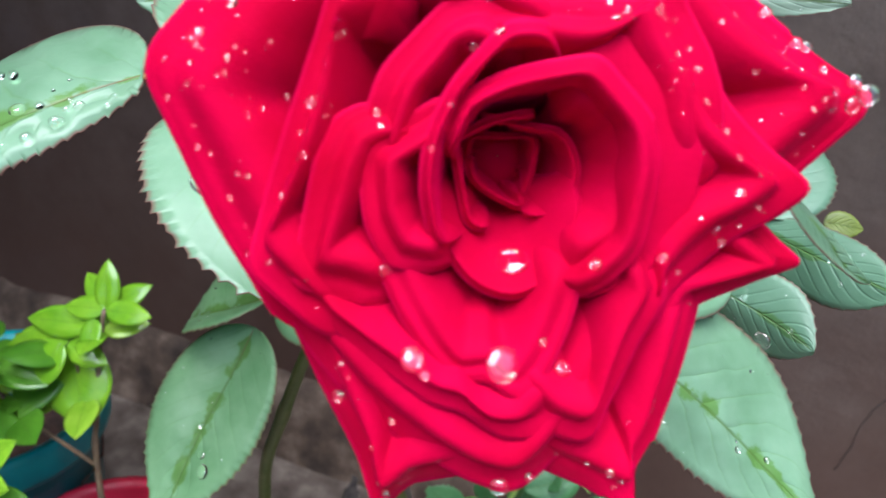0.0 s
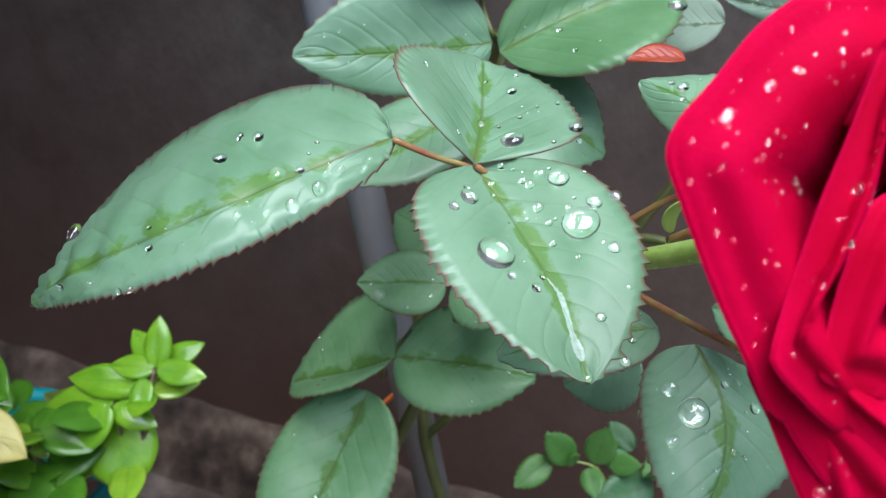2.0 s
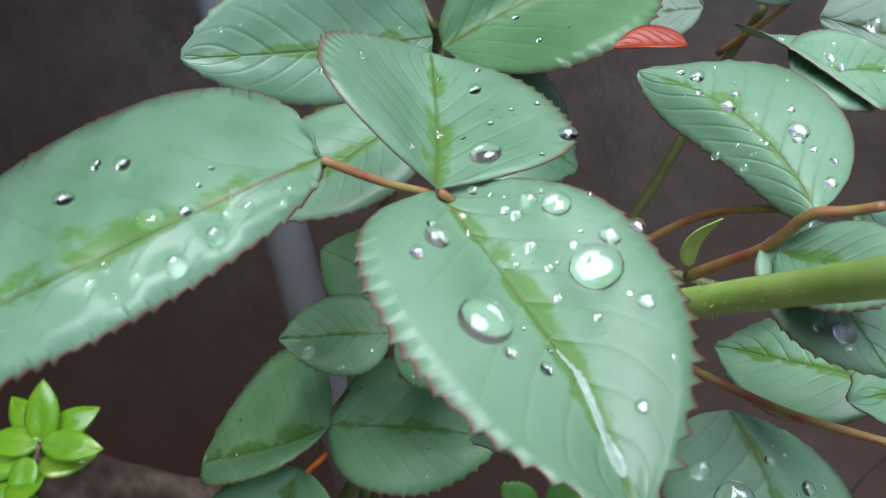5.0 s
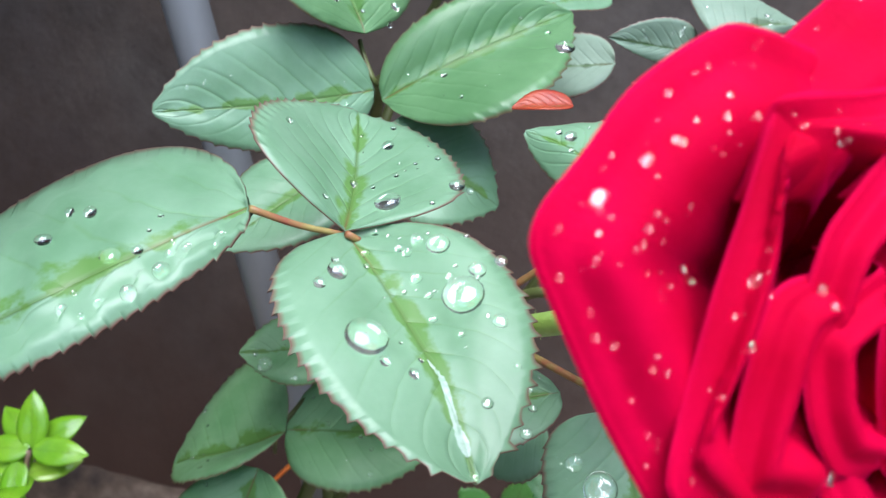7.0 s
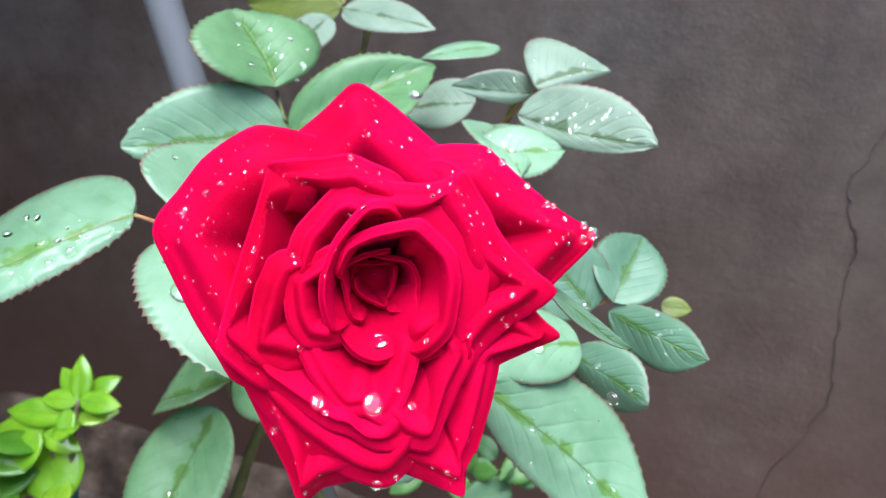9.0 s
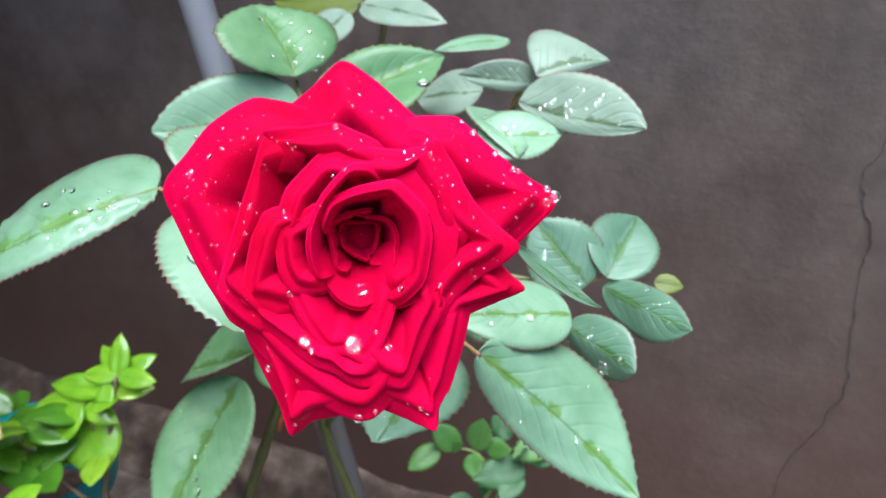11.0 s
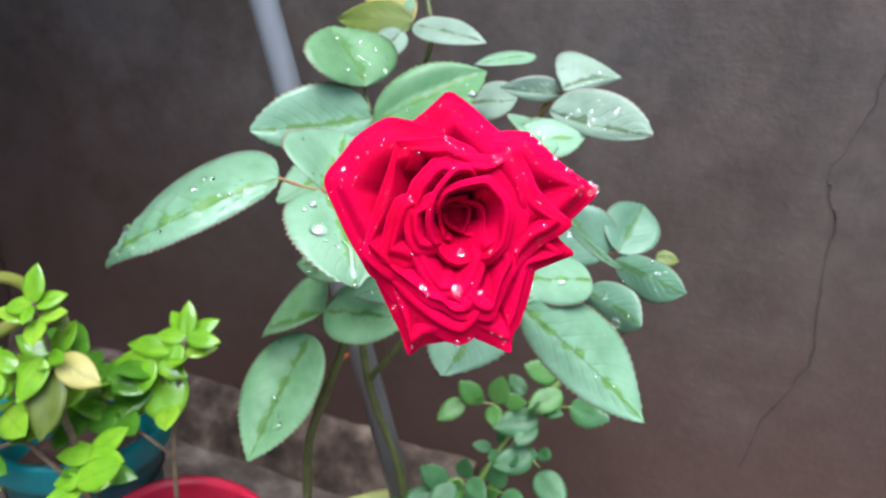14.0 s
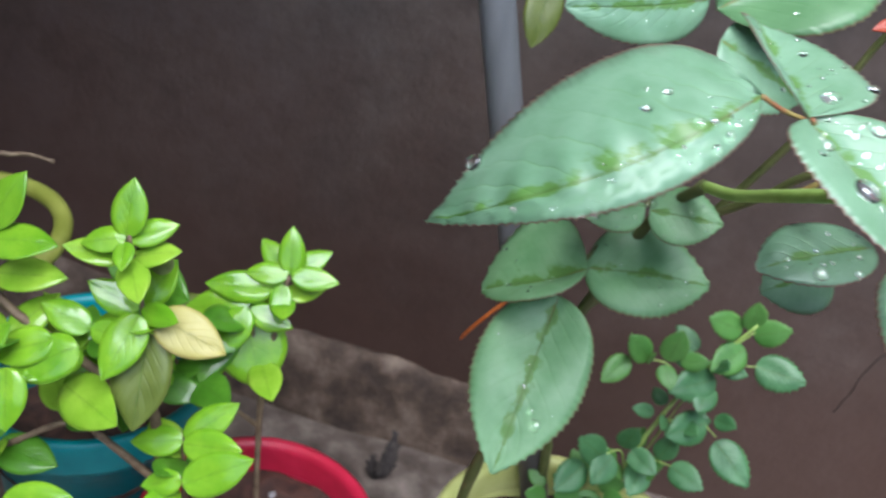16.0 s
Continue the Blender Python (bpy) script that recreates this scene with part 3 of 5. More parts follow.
def bristles():
    """Fine glandular hairs along the flower stem."""
    rnd = random.Random(11)
    line = spline([(-0.108, 0.210, 0.500), (-0.085, 0.183, 0.520), (-0.066, 0.164, 0.537), (-0.050, 0.139, 0.556)], 60)
    verts, faces = [], []
    for _ in range(170):
        i = rnd.randrange(2, 58)
        d = (line[i + 1] - line[i - 1]).normalized()
        x = d.cross(Vector((0.3, 0.2, 1))).normalized()
        y = d.cross(x)
        a = rnd.uniform(0, 2 * math.pi)
        out = math.cos(a) * x + math.sin(a) * y
        c = line[i] + d * rnd.uniform(-0.0004, 0.0004) + out * 0.0026
        k = len(verts)
        verts += [c + d * 0.00012, c + d.cross(out) * 0.00012, c - d * 0.00012, c - d.cross(out) * 0.00012, c + out * rnd.uniform(0.0006, 0.0014)]
        faces += [(k, k + 1, k + 4), (k + 1, k + 2, k + 4), (k + 2, k + 3, k + 4), (k + 3, k, k + 4)]
    return mesh_from("bristles", verts, faces, STEM, smooth=False)


under("bristles", bristles(), bush)

# the large leaf beside the flower: three leaflets
lf = leaf_stalk([(-0.100, 0.196, 0.512), (-0.112, 0.180, 0.530), (-0.1235, 0.163, 0.5445)])
leaflet("B", lf, (-0.1244, 0.1655, 0.5431), (-0.0845, 0.1228, 0.5204), 0.0483, side=(0.216, -0.372, 0.903), fold=26.1, droop=-0.007, teeth=20, fat=0.435, skew=0.061, sweep=-0.048, point=0.50, ripple=0.003, toothed=0.03)
leaflet("A", lf, (-0.1415, 0.1539, 0.5504), (-0.2265, 0.1261, 0.4967), 0.0553, side=(0.048, -0.314, 0.948), fold=-1.4, droop=0.685, teeth=40, fat=0.365, skew=0.691, sweep=-0.205, point=1.58, ripple=0.026, toothed=0.018)
leaflet("T", lf, (-0.1246, 0.1644, 0.5446), (-0.1397, 0.2153, 0.5562), 0.0487, side=(0.379, -0.641, 0.668), fold=35.0, droop=-0.152, teeth=18, fat=0.300, skew=-0.049, sweep=0.026, point=0.94)
under("petiolule", tube("petiolule", [(-0.1244, 0.1655, 0.5431), (-0.1329, 0.1597, 0.5460), (-0.1415, 0.1539, 0.5504)], 0.0007, 0.0008, PETIOLE, 8, 10), lf)

# leaf above the flower
lf = leaf_stalk([(-0.156, 0.290, 0.546), (-0.153, 0.272, 0.551), (-0.158, 0.275, 0.558), (-0.161, 0.278, 0.563)], mat=CANE)
leaflet("I", lf, (-0.1529, 0.2712, 0.5487), (-0.2066, 0.2250, 0.5443), 0.0384, side=(0.214, -0.923, 0.320), fold=17.1, droop=0.149, teeth=18, fat=0.435, skew=0.229, sweep=-0.022, point=0.55, ripple=0.006)
leaflet("J", lf, (-0.1565, 0.2696, 0.5669), (-0.1872, 0.2838, 0.5958), 0.0646, MID_LEAF, side=(0.579, -0.253, 0.775), fold=17.7, droop=0.146, teeth=16, fat=0.477, skew=-0.055, sweep=0.037, point=1.07, ripple=0.005)
leaflet("K", lf, (-0.1490, 0.2677, 0.5466), (-0.0950, 0.3049, 0.5766), 0.0484, MID_LEAF, side=(0.317, -0.568, 0.760), fold=35.0, droop=0.290, teeth=18, fat=0.447, skew=0.341, sweep=0.008, point=1.17, ripple=0.006)
leaflet("L1", lf, (-0.1500, 0.2400, 0.5330), (-0.1780, 0.2060, 0.5130), 0.036, side=(0, -0.5, 0.86), teeth=14)
leaflet("L2", lf, (-0.1450, 0.2560, 0.5380), (-0.1060, 0.2620, 0.5190), 0.044, side=(0.1, -0.6, 0.8), teeth=16)

# bronzed leaf to the right above
lf = leaf_stalk([(-0.070, 0.322, 0.545), (-0.056, 0.310, 0.562), (-0.050, 0.322, 0.569)])
leaflet("E", lf, (-0.0495, 0.2837, 0.5647), (0.0105, 0.2659, 0.5647), 0.0258, OLD_LEAF, side=(0.077, -0.847, 0.525), fold=9.6, droop=0.045, teeth=16, fat=0.481, skew=-0.521, sweep=0.037, point=0.56)
leaflet("E2", lf, (-0.0469, 0.2980, 0.5744), (-0.0191, 0.3215, 0.5791), 0.0300, OLD_LEAF, side=(0.021, -0.666, 0.746), fold=1.6, droop=0.039, teeth=13, fat=0.300, skew=-0.689, sweep=-0.072, point=0.81)
leaflet("E3", lf, (-0.0510, 0.3118, 0.5676), (-0.0809, 0.2885, 0.5726), 0.0148, OLD_LEAF, side=(0.041, -0.977, 0.211), fold=18.7, droop=0.111, teeth=13, fat=0.367, skew=0.311, sweep=-0.012, point=1.03)
leaflet("E4", lf, (-0.0780, 0.3130, 0.5600), (-0.1180, 0.3250, 0.5490), 0.028, OLD_LEAF, side=(0, -0.7, 0.7), teeth=14)
leaflet("E5", lf, (-0.0627, 0.2926, 0.5564), (-0.0369, 0.2487, 0.5505), 0.0306, side=(0.385, -0.472, 0.793), fold=21.4, droop=0.162, teeth=14, fat=0.375, skew=0.147, sweep=0.015, point=1.18)
leaflet("E6", lf, (-0.0860, 0.3730, 0.5750), (-0.1170, 0.3420, 0.5710), 0.018, side=(0.1, -0.3, 0.95), teeth=12)
leaflet("R1", lf, (-0.0848, 0.2309, 0.5624), (-0.1006, 0.2268, 0.5604), 0.010, RED_LEAF, side=(0, -0.3, 0.95), fold=30, teeth=10)

# leaf above the stake
lf = leaf_stalk([(-0.150, 0.350, 0.580), (-0.157, 0.345, 0.590), (-0.160, 0.340, 0.592)], mat=CANE)
leaflet("top1", lf, (-0.1580, 0.3380, 0.5920), (-0.1070, 0.3350, 0.5870), 0.022, OLD_LEAF, side=(0, -0.6, 0.8), teeth=14)
leaflet("top2", lf, (-0.1600, 0.3420, 0.5930), (-0.2130, 0.3380, 0.5900), 0.026, DULL_LEAF, side=(0.3, -0.8, 0.5), teeth=14)
leaflet("top3", lf, (-0.1640, 0.3350, 0.5880), (-0.1720, 0.3050, 0.5720), 0.020, OLD_LEAF, side=(0.3, -0.7, 0.6), teeth=12)
leaflet("top4", lf, (-0.1640, 0.3450, 0.5970), (-0.1980, 0.3650, 0.6120), 0.024, side=(0.0, -0.8, 0.6), teeth=12)
leaflet("top5", lf, (-0.1640, 0.3470, 0.5900), (-0.2010, 0.3560, 0.6180), 0.030, YELLOW_LEAF, side=(0.2, -0.9, 0.3), teeth=12)

leaflet("top6", lf, (-0.2270, 0.4073, 0.5104), (-0.2287, 0.3865, 0.4761), 0.022, DULL_LEAF, side=(0.2, -0.9, 0.3), teeth=10)

# right, beside the flower
lf = leaf_stalk([(-0.012, 0.258, 0.494), (-0.004, 0.262, 0.496), (0.001, 0.264, 0.499)])
leaflet("F1", lf, (0.0025, 0.2589, 0.4997), (0.0072, 0.2927, 0.5169), 0.0317, SHADED_LEAF, side=(0.242, -0.877, 0.414), fold=25.3, droop=0.100, teeth=14, fat=0.444, skew=-0.014, sweep=-0.006, point=0.98)
leaflet("F2", lf, (0.0014, 0.2596, 0.4952), (0.0425, 0.2343, 0.4960), 0.0214, SHADED_LEAF, side=(0.110, -0.935, 0.337), fold=-6.0, droop=0.035, teeth=15, fat=0.544, skew=0.141, sweep=0.011, point=1.02)
leaflet("F3", lf, (-0.0104, 0.2449, 0.4798), (0.0243, 0.2260, 0.4767), 0.0239, SHADED_LEAF, side=(-0.010, -0.972, 0.233), fold=-7.6, droop=0.025, teeth=15, fat=0.577, skew=0.012, sweep=-0.033, point=0.72)
leaflet("F4", lf, (-0.0050, 0.2580, 0.4950), (-0.0320, 0.2600, 0.5200), 0.034, SHADED_LEAF, side=(0.2, -0.8, 0.5), teeth=14)
leaflet("F7", lf, (0.0203, 0.2757, 0.4944), (0.0326, 0.2793, 0.4928), 0.009, DULL_LEAF, side=(0.2, -0.7, 0.6), teeth=8)
# beneath the flower
lf = leaf_stalk([(-0.085, 0.205, 0.500), (-0.055, 0.188, 0.500), (-0.035, 0.180, 0.502), (-0.022, 0.172, 0.502)])
leaflet("D", lf, (-0.0267, 0.1828, 0.4966), (0.0364, 0.1963, 0.4405), 0.0425, side=(0.127, -0.546, 0.828), fold=-5.6, droop=-0.165, teeth=24, fat=0.523, skew=-0.327, sweep=-0.039, point=1.04, ripple=0.011)
leaflet("M", lf, (-0.0645, 0.1869, 0.4985), (-0.0553, 0.1563, 0.4648), 0.0445, side=(0.299, -0.720, 0.627), fold=-15.0, droop=0.079, teeth=16, fat=0.434, skew=-0.123, sweep=-0.174, point=0.60)
leaflet("N3", lf, (-0.0751, 0.2036, 0.4912), (-0.1162, 0.1812, 0.4817), 0.0301, side=(-0.188, -0.356, 0.915), fold=10.9, droop=0.088, teeth=15, fat=0.497, skew=0.061, sweep=0.012, point=0.65)
leaflet("F5", lf, (0.0027, 0.1271, 0.5664), (0.0219, 0.1532, 0.5399), 0.0069, side=(0.414, -0.372, 0.831), fold=8.4, droop=0.033, teeth=15, fat=0.401, skew=-0.085, sweep=0.040, point=1.01)
leaflet("F6", lf, (-0.0030, 0.2230, 0.4980), (-0.0420, 0.1900, 0.5040), 0.030, side=(0, -0.66, 0.75), teeth=14)
lf = leaf_stalk([(-0.108, 0.210, 0.500), (-0.080, 0.205, 0.530), (-0.062, 0.1835, 0.5450)])
leaflet("G", lf, (-0.0604, 0.1804, 0.5452), (-0.0943, 0.2109, 0.5592), 0.0287, side=(-0.085, -0.674, 0.733), fold=-14.4, droop=-0.022, teeth=16, fat=0.650, skew=0.471, sweep=0.121, point=0.50)
leaflet("G2", lf, (-0.0640, 0.1890, 0.5380), (-0.0420, 0.1740, 0.5200), 0.026, side=(0.2, -0.6, 0.77), teeth=14)
leaflet("G3", lf, (-0.0570, 0.2540, 0.5540), (-0.0260, 0.2740, 0.5560), 0.028, side=(0, -0.6, 0.8), teeth=14)
leaflet("N6", lf, (-0.0200, 0.2300, 0.4870), (-0.0600, 0.2520, 0.4770), 0.034, side=(0, -0.6, 0.8), teeth=14)
leaflet("N4", lf, (-0.0790, 0.2230, 0.4690), (-0.1010, 0.2200, 0.4520), 0.030, side=(0, -0.7, 0.7), teeth=12)

under("rachis", tube("rachis", [(-0.0774, 0.196, 0.5221), (-0.0710, 0.190, 0.5295), (-0.0657, 0.184, 0.5364), (-0.0615, 0.180, 0.5448), (-0.0561, 0.178, 0.5472), (-0.0512, 0.176, 0.5499)], 0.0013, 0.0009, PETIOLE, 8, 24), lf)
leaflet("G4", lf, (-0.0640, 0.1835, 0.5362), (-0.0420, 0.1700, 0.5400), 0.022, side=(0.1, -0.55, 0.83), fold=6, teeth=14)
under("stipule", Blade((-0.0775, 0.1955, 0.5245), (-0.0738, 0.1905, 0.5378), 0.0045, side=(0.5, -0.7, 0.5), fold=20, droop=-0.25, teeth=5, toothed=0.0, sweep=-0.18, seed=3).mesh("stipule", STEM), lf)

# low on the left
lf = leaf_stalk([(-0.163, 0.262, 0.440), (-0.170, 0.246, 0.432), (-0.174, 0.243, 0.424), (-0.176, 0.246, 0.414)], mat=CANE)
leaflet("C", lf, (-0.1780, 0.2359, 0.4139), (-0.1859, 0.1754, 0.3546), 0.0515, BRIGHTENED_LEAF, side=(-0.026, -0.698, 0.716), fold=14.3, droop=0.047, teeth=24, fat=0.432, skew=0.005, sweep=0.002, point=1.18, ripple=0.008)
leaflet("CL", lf, (-0.1688, 0.2387, 0.4299), (-0.2131, 0.2380, 0.4042), 0.0546, BRIGHTENED_LEAF, side=(-0.298, -0.108, 0.948), fold=24.4, droop=0.262, teeth=15, fat=0.374, skew=0.379, sweep=-0.124, point=0.59, ripple=0.006)
leaflet("CR", lf, (-0.1701, 0.2420, 0.4284), (-0.1147, 0.2475, 0.4328), 0.0466, BRIGHTENED_LEAF, side=(0.056, -0.518, 0.854), fold=11.7, droop=0.113, teeth=16, fat=0.449, skew=-0.054, sweep=-0.021, point=0.87, ripple=0.006)
lf = leaf_stalk([(-0.140, 0.250, 0.470), (-0.148, 0.250, 0.466), (-0.154, 0.247, 0.464)], mat=CANE)
leaflet("H", lf, (-0.1530, 0.2460, 0.4640), (-0.1840, 0.2340, 0.4620), 0.026, BRIGHTENED_LEAF, side=(-0.1, -0.65, 0.75), teeth=13)
leaflet("H2", lf, (-0.1510, 0.2450, 0.4630), (-0.1200, 0.2430, 0.4660), 0.028, BRIGHTENED_LEAF, side=(0.1, -0.65, 0.75), teeth=13)
leaflet("H3", lf, (-0.1550, 0.2600, 0.4730), (-0.1830, 0.2660, 0.4780), 0.030, BRIGHTENED_LEAF, side=(-0.1, -0.65, 0.75), teeth=13)
leaflet("H4", lf, (-0.1550, 0.2700, 0.4720), (-0.1430, 0.2830, 0.4880), 0.026, BRIGHTENED_LEAF, side=(0, -0.7, 0.7), teeth=12)

# ---- the flower ----
ROSE_AT = Vector((-0.033, 0.106, 0.570))
RZ = Vector((0.42, -0.86, 0.30)).normalized()
RY = (Vector((0, 0, 1)) - RZ.z * RZ).normalized()
RX = RY.cross(RZ)


def rose_point(x, y, z):
    """A place in the flower, in millimetres: right, up and out of the flower."""
    return ROSE_AT + (RX * x + RY * y + RZ * (z + 1.5 - 0.07 * y)) * 0.00102


class Petal:
    """rim: bearing in degrees and radius in millimetres of a few places along the rim, counter-clockwise; crest: where it is
    highest (share of the radius); zc, zr: height there and at the rim; soft: 0 straight between the places, 1 rounded."""

    STEPS = (0.0, 0.28, 0.58, 0.95, 1.0)

    def __init__(self, rim, crest, zc, zr, soft=0.7, deep=-30.0, belly=0.5, zb=-12.0, drop=3.0, curl=0.5, wave=0.8, keel=0.0, tuck=14.0, dive=7.0, seed=0):
        # both ends tuck in under the neighbours
        rim = [(rim[0][0] - tuck, rim[0][1] * 0.86)] + list(rim) + [(rim[-1][0] + tuck, rim[-1][1] * 0.86)]
        self.rim = [(r * math.cos(radians(q)), r * math.sin(radians(q))) for q, r in rim]
        self.phi = radians((rim[0][0] + rim[-1][0]) / 2)
        self.dive = dive
        self.keel, self.tip = keel, 2 * max(range(len(rim)), key=lambda i: rim[i][1]) / (len(rim) - 1) - 1
        self.crest, self.zc, self.zr, self.soft, self.deep, self.belly, self.zb, self.drop, self.curl, self.wave, self.seed = crest, zc, zr, soft, deep, belly, zb, drop, curl, wave, seed

    def edge_at(self, a):
        n = len(self.rim) - 1
        s = min(max((a + 1) / 2 * n, 0.0), n - 1e-6)
        k = int(s)
        t = s - k
        q = [self.rim[min(max(k + i, 0), n)] for i in (-1, 0, 1, 2)]
        out = []
        for i in (0, 1):
            m1, m2 = (q[2][i] - q[0][i]) * 0.5, (q[3][i] - q[1][i]) * 0.5
            line = q[2][i] - q[1][i]
            m1, m2 = line + (m1 - line) * self.soft, line + (m2 - line) * self.soft
            out.append((2 * t ** 3 - 3 * t * t + 1) * q[1][i] + (t ** 3 - 2 * t * t + t) * m1 + (3 * t * t - 2 * t ** 3) * q[2][i] + (t ** 3 - t * t) * m2)
        return out

    def place(self, a, v):
        x, y = self.edge_at(a)
        rim, rim_a = math.hypot(x, y), math.atan2(y, x)
        rim_a += 2 * math.pi * round((self.phi - rim_a) / (2 * math.pi))
        wob = noise.noise(Vector((a * 1.7 + self.seed * 7.3, self.seed * 1.7, v * 1.2))) * self.wave
        fine = noise.noise(Vector((a * 5.0 + self.seed * 3.3, self.seed * 5.7, v * 2.5))) * self.wave * 0.35
        dive = self.dive * max(0.0, (abs(a) - 0.72) / 0.28) ** 1.8
        low = self.drop * abs(a) ** 2.4 + dive - self.keel * (math.exp(-((a - self.tip) / 0.16) ** 2) - 0.35) * v * v
        zc, zr = self.zc - low + 1.0 * wob + 0.45 * fine, self.zr - low + 1.3 * wob + 0.6 * fine
        pts = [(1.5, self.deep), (rim * self.belly, self.zb - low), (rim * self.crest, zc), (rim, zr), (rim - 0.35 * self.curl, zr - self.curl)]
        pts = [(2 * pts[0][0] - pts[1][0] + 4, 2 * pts[0][1] - pts[1][1])] + pts + [(rim - 1.4 * self.curl, zr - 1.6 * self.curl)]
        k = 3 if v >= self.STEPS[3] else 2 if v >= self.STEPS[2] else 1 if v >= self.STEPS[1] else 0
        t = (v - self.STEPS[k]) / (self.STEPS[k + 1] - self.STEPS[k])
        p0, p1, p2, p3 = pts[k:k + 4]
        if k == 2:
            # the flank runs out nearly flat, flaring a little towards the rim
            p3 = (2 * rim - rim * self.crest, zr + (zr - zc) * 0.35)
        r, z = (0.5 * (2 * p1[i] + (p2[i] - p0[i]) * t + (2 * p0[i] - 5 * p1[i] + 4 * p2[i] - p3[i]) * t * t + (3 * p1[i] - p0[i] - 3 * p2[i] + p3[i]) * t ** 3) for i in (0, 1))
        if k == 3:
            # the rim rolls over backwards
            r, z = p1[0] + (p2[0] - p1[0]) * t + 0.45 * self.curl * math.sin(math.pi * t) * 0.5, p1[1] + (p2[1] - p1[1]) * (t * t * 0.6 + t * 0.4)
        r += 0.4 * wob * v
        ang = self.phi + (rim_a - self.phi) * (0.45 + 0.55 * min(1.0, v * 1.7))
        return rose_point(r * math.cos(ang), r * math.sin(ang), z)

    def normal(self, a, v):
        e = 0.03
        n1 = self.place(min(a + e, 1), v) - self.place(max(a - e, -1), v)
        n2 = self.place(a, min(v + e, 1)) - self.place(a, max(v - e, 0))
        n = n2.cross(n1).normalized()
        return n if n.dot(RZ) > 0 else -n

    def mesh(self, mat, nu=60, nv=30, thick=0.0004):
        verts, faces, uvs = [], [], []
        grid = [[self.place(2 * i / nu - 1, j / nv) for j in range(nv + 1)] for i in range(nu + 1)]
        norm = [[self.normal(2 * i / nu - 1, j / nv) for j in range(nv + 1)] for i in range(nu + 1)]
        for layer in (0, 1):
            for i in range(nu + 1):
                for j in range(nv + 1):
                    verts.append(grid[i][j] - norm[i][j] * thick * layer)
                    uvs.append((i / nu, j / nv))
        row, size = nv + 1, (nu + 1) * (nv + 1)
        for i in range(nu):
            for j in range(nv):
                a = i * row + j
                faces.append((a, a + row, a + row + 1, a + 1))
                faces.append((size + a, size + a + 1, size + a + row + 1, size + a + row))
            a = i * row + nv
            faces.append((a, a + row, size + a + row, size + a))
        for j in range(nv):
            for a in (j, nu * row + j):
                faces.append((a, a + 1, size + a + 1, size + a) if a == j else (a, size + a, size + a + 1, a + 1))
        return mesh_from("petal", verts, faces, mat, uvs)


flower = under("flower", lathe("flower", [(0.1, 0), (3.2, 0.5), (4.6, 3), (5.2, 6), (4.0, 8.5), (0.1, 9)], STEM, (0, 0, 0), 20), bush, "fully open velvety red rose with water drops")
for vtx in flower.data.vertices:
    vtx.co = rose_point(vtx.co.x, vtx.co.y, vtx.co.z - 34)

PETALS = {}


def petal(key, *a, **kw):
    PETALS[key] = Petal(*a, seed=len(PETALS) + 1, **kw)
    under("petal", PETALS[key].mesh(PETAL), flower)


# outermost, spread flat
petal("P1", [(115, 36.4), (122, 40.1), (127, 42.8), (135, 44.3), (144, 45.8), (154, 46.7), (162, 48.8), (167, 48.7), (174, 45.1), (190, 39.9), (203, 37.7), (217, 37.3)], 0.93, 1.4, 1.0, belly=0.71, zb=2.2, soft=0.8, wave=1.3, drop=1.5, dive=3.0)
petal("P2", [(53, 32.4), (68, 34.0), (83, 38.9), (93, 43.5), (97, 43.7), (107, 39.3), (118, 36.9), (130, 35.4)], 0.93, -2.1, -3.0, belly=0.68, zb=1.5, soft=0.5, wave=1.0, keel=1.4, drop=1.5, dive=3.0)
petal("P3", [(-13, 35.9), (-3, 40.0), (4, 45.0), (9, 50.1), (13, 51.0), (18, 46.9), (29, 41.4), (44, 39.3), (51, 39.1), (61, 35.0), (70, 31.2)], 0.93, -1.3, -2.0, belly=0.75, zb=1.2, soft=0.6, wave=1.2, keel=1.2, drop=1.5, dive=3.0)
petal("P4", [(-46, 34.9), (-34, 34.2), (-25, 38.7), (-17, 44.2), (-14, 39.9), (-9, 35.4)], 0.93, -1.4, -2.0, belly=0.78, zb=0.5, soft=0.35, keel=1.0, drop=1.5)
petal("P6", [(-150, 36.4), (-141, 37.3), (-128, 40.5), (-115, 46.7), (-109, 52.7), (-107, 51.8), (-104, 48.5), (-96, 45.9), (-86, 44.9)], 0.93, -1.0, -2.4, belly=0.80, zb=0.6, soft=0.5, wave=0.8, keel=2.0, drop=1.5)
petal("P5", [(-88, 41.7), (-82, 43.8), (-74, 48.0), (-68, 52.5), (-65, 48.1), (-59, 44.8), (-47, 38.5), (-32, 33.4)], 0.93, 0.3, -0.6, belly=0.80, zb=0.6, soft=0.5, wave=0.8, keel=2.0, drop=1.5)
# middle ring, lapped like shingles
petal("M4", [(-146, 35.9), (-127, 38.0), (-109, 40.9), (-96, 44.1), (-88, 45.3), (-83, 44.2), (-74, 39.4), (-58, 32.7), (-41, 29.1)], 0.93, 2.0, 0.8, belly=0.78, zb=3.4, soft=0.85, wave=0.6, keel=1.2, drop=1.5)
petal("M3", [(-50, 31.1), (-36, 28.3), (-18, 31.1), (-8, 37.1), (-2, 40.0), (5, 35.1), (17, 30.5), (35, 29.6), (52, 31.5), (62, 30.9)], 0.92, 3.4, 3.0, belly=0.74, zb=3.9, soft=0.6, wave=0.7, keel=1.4, drop=1.5)
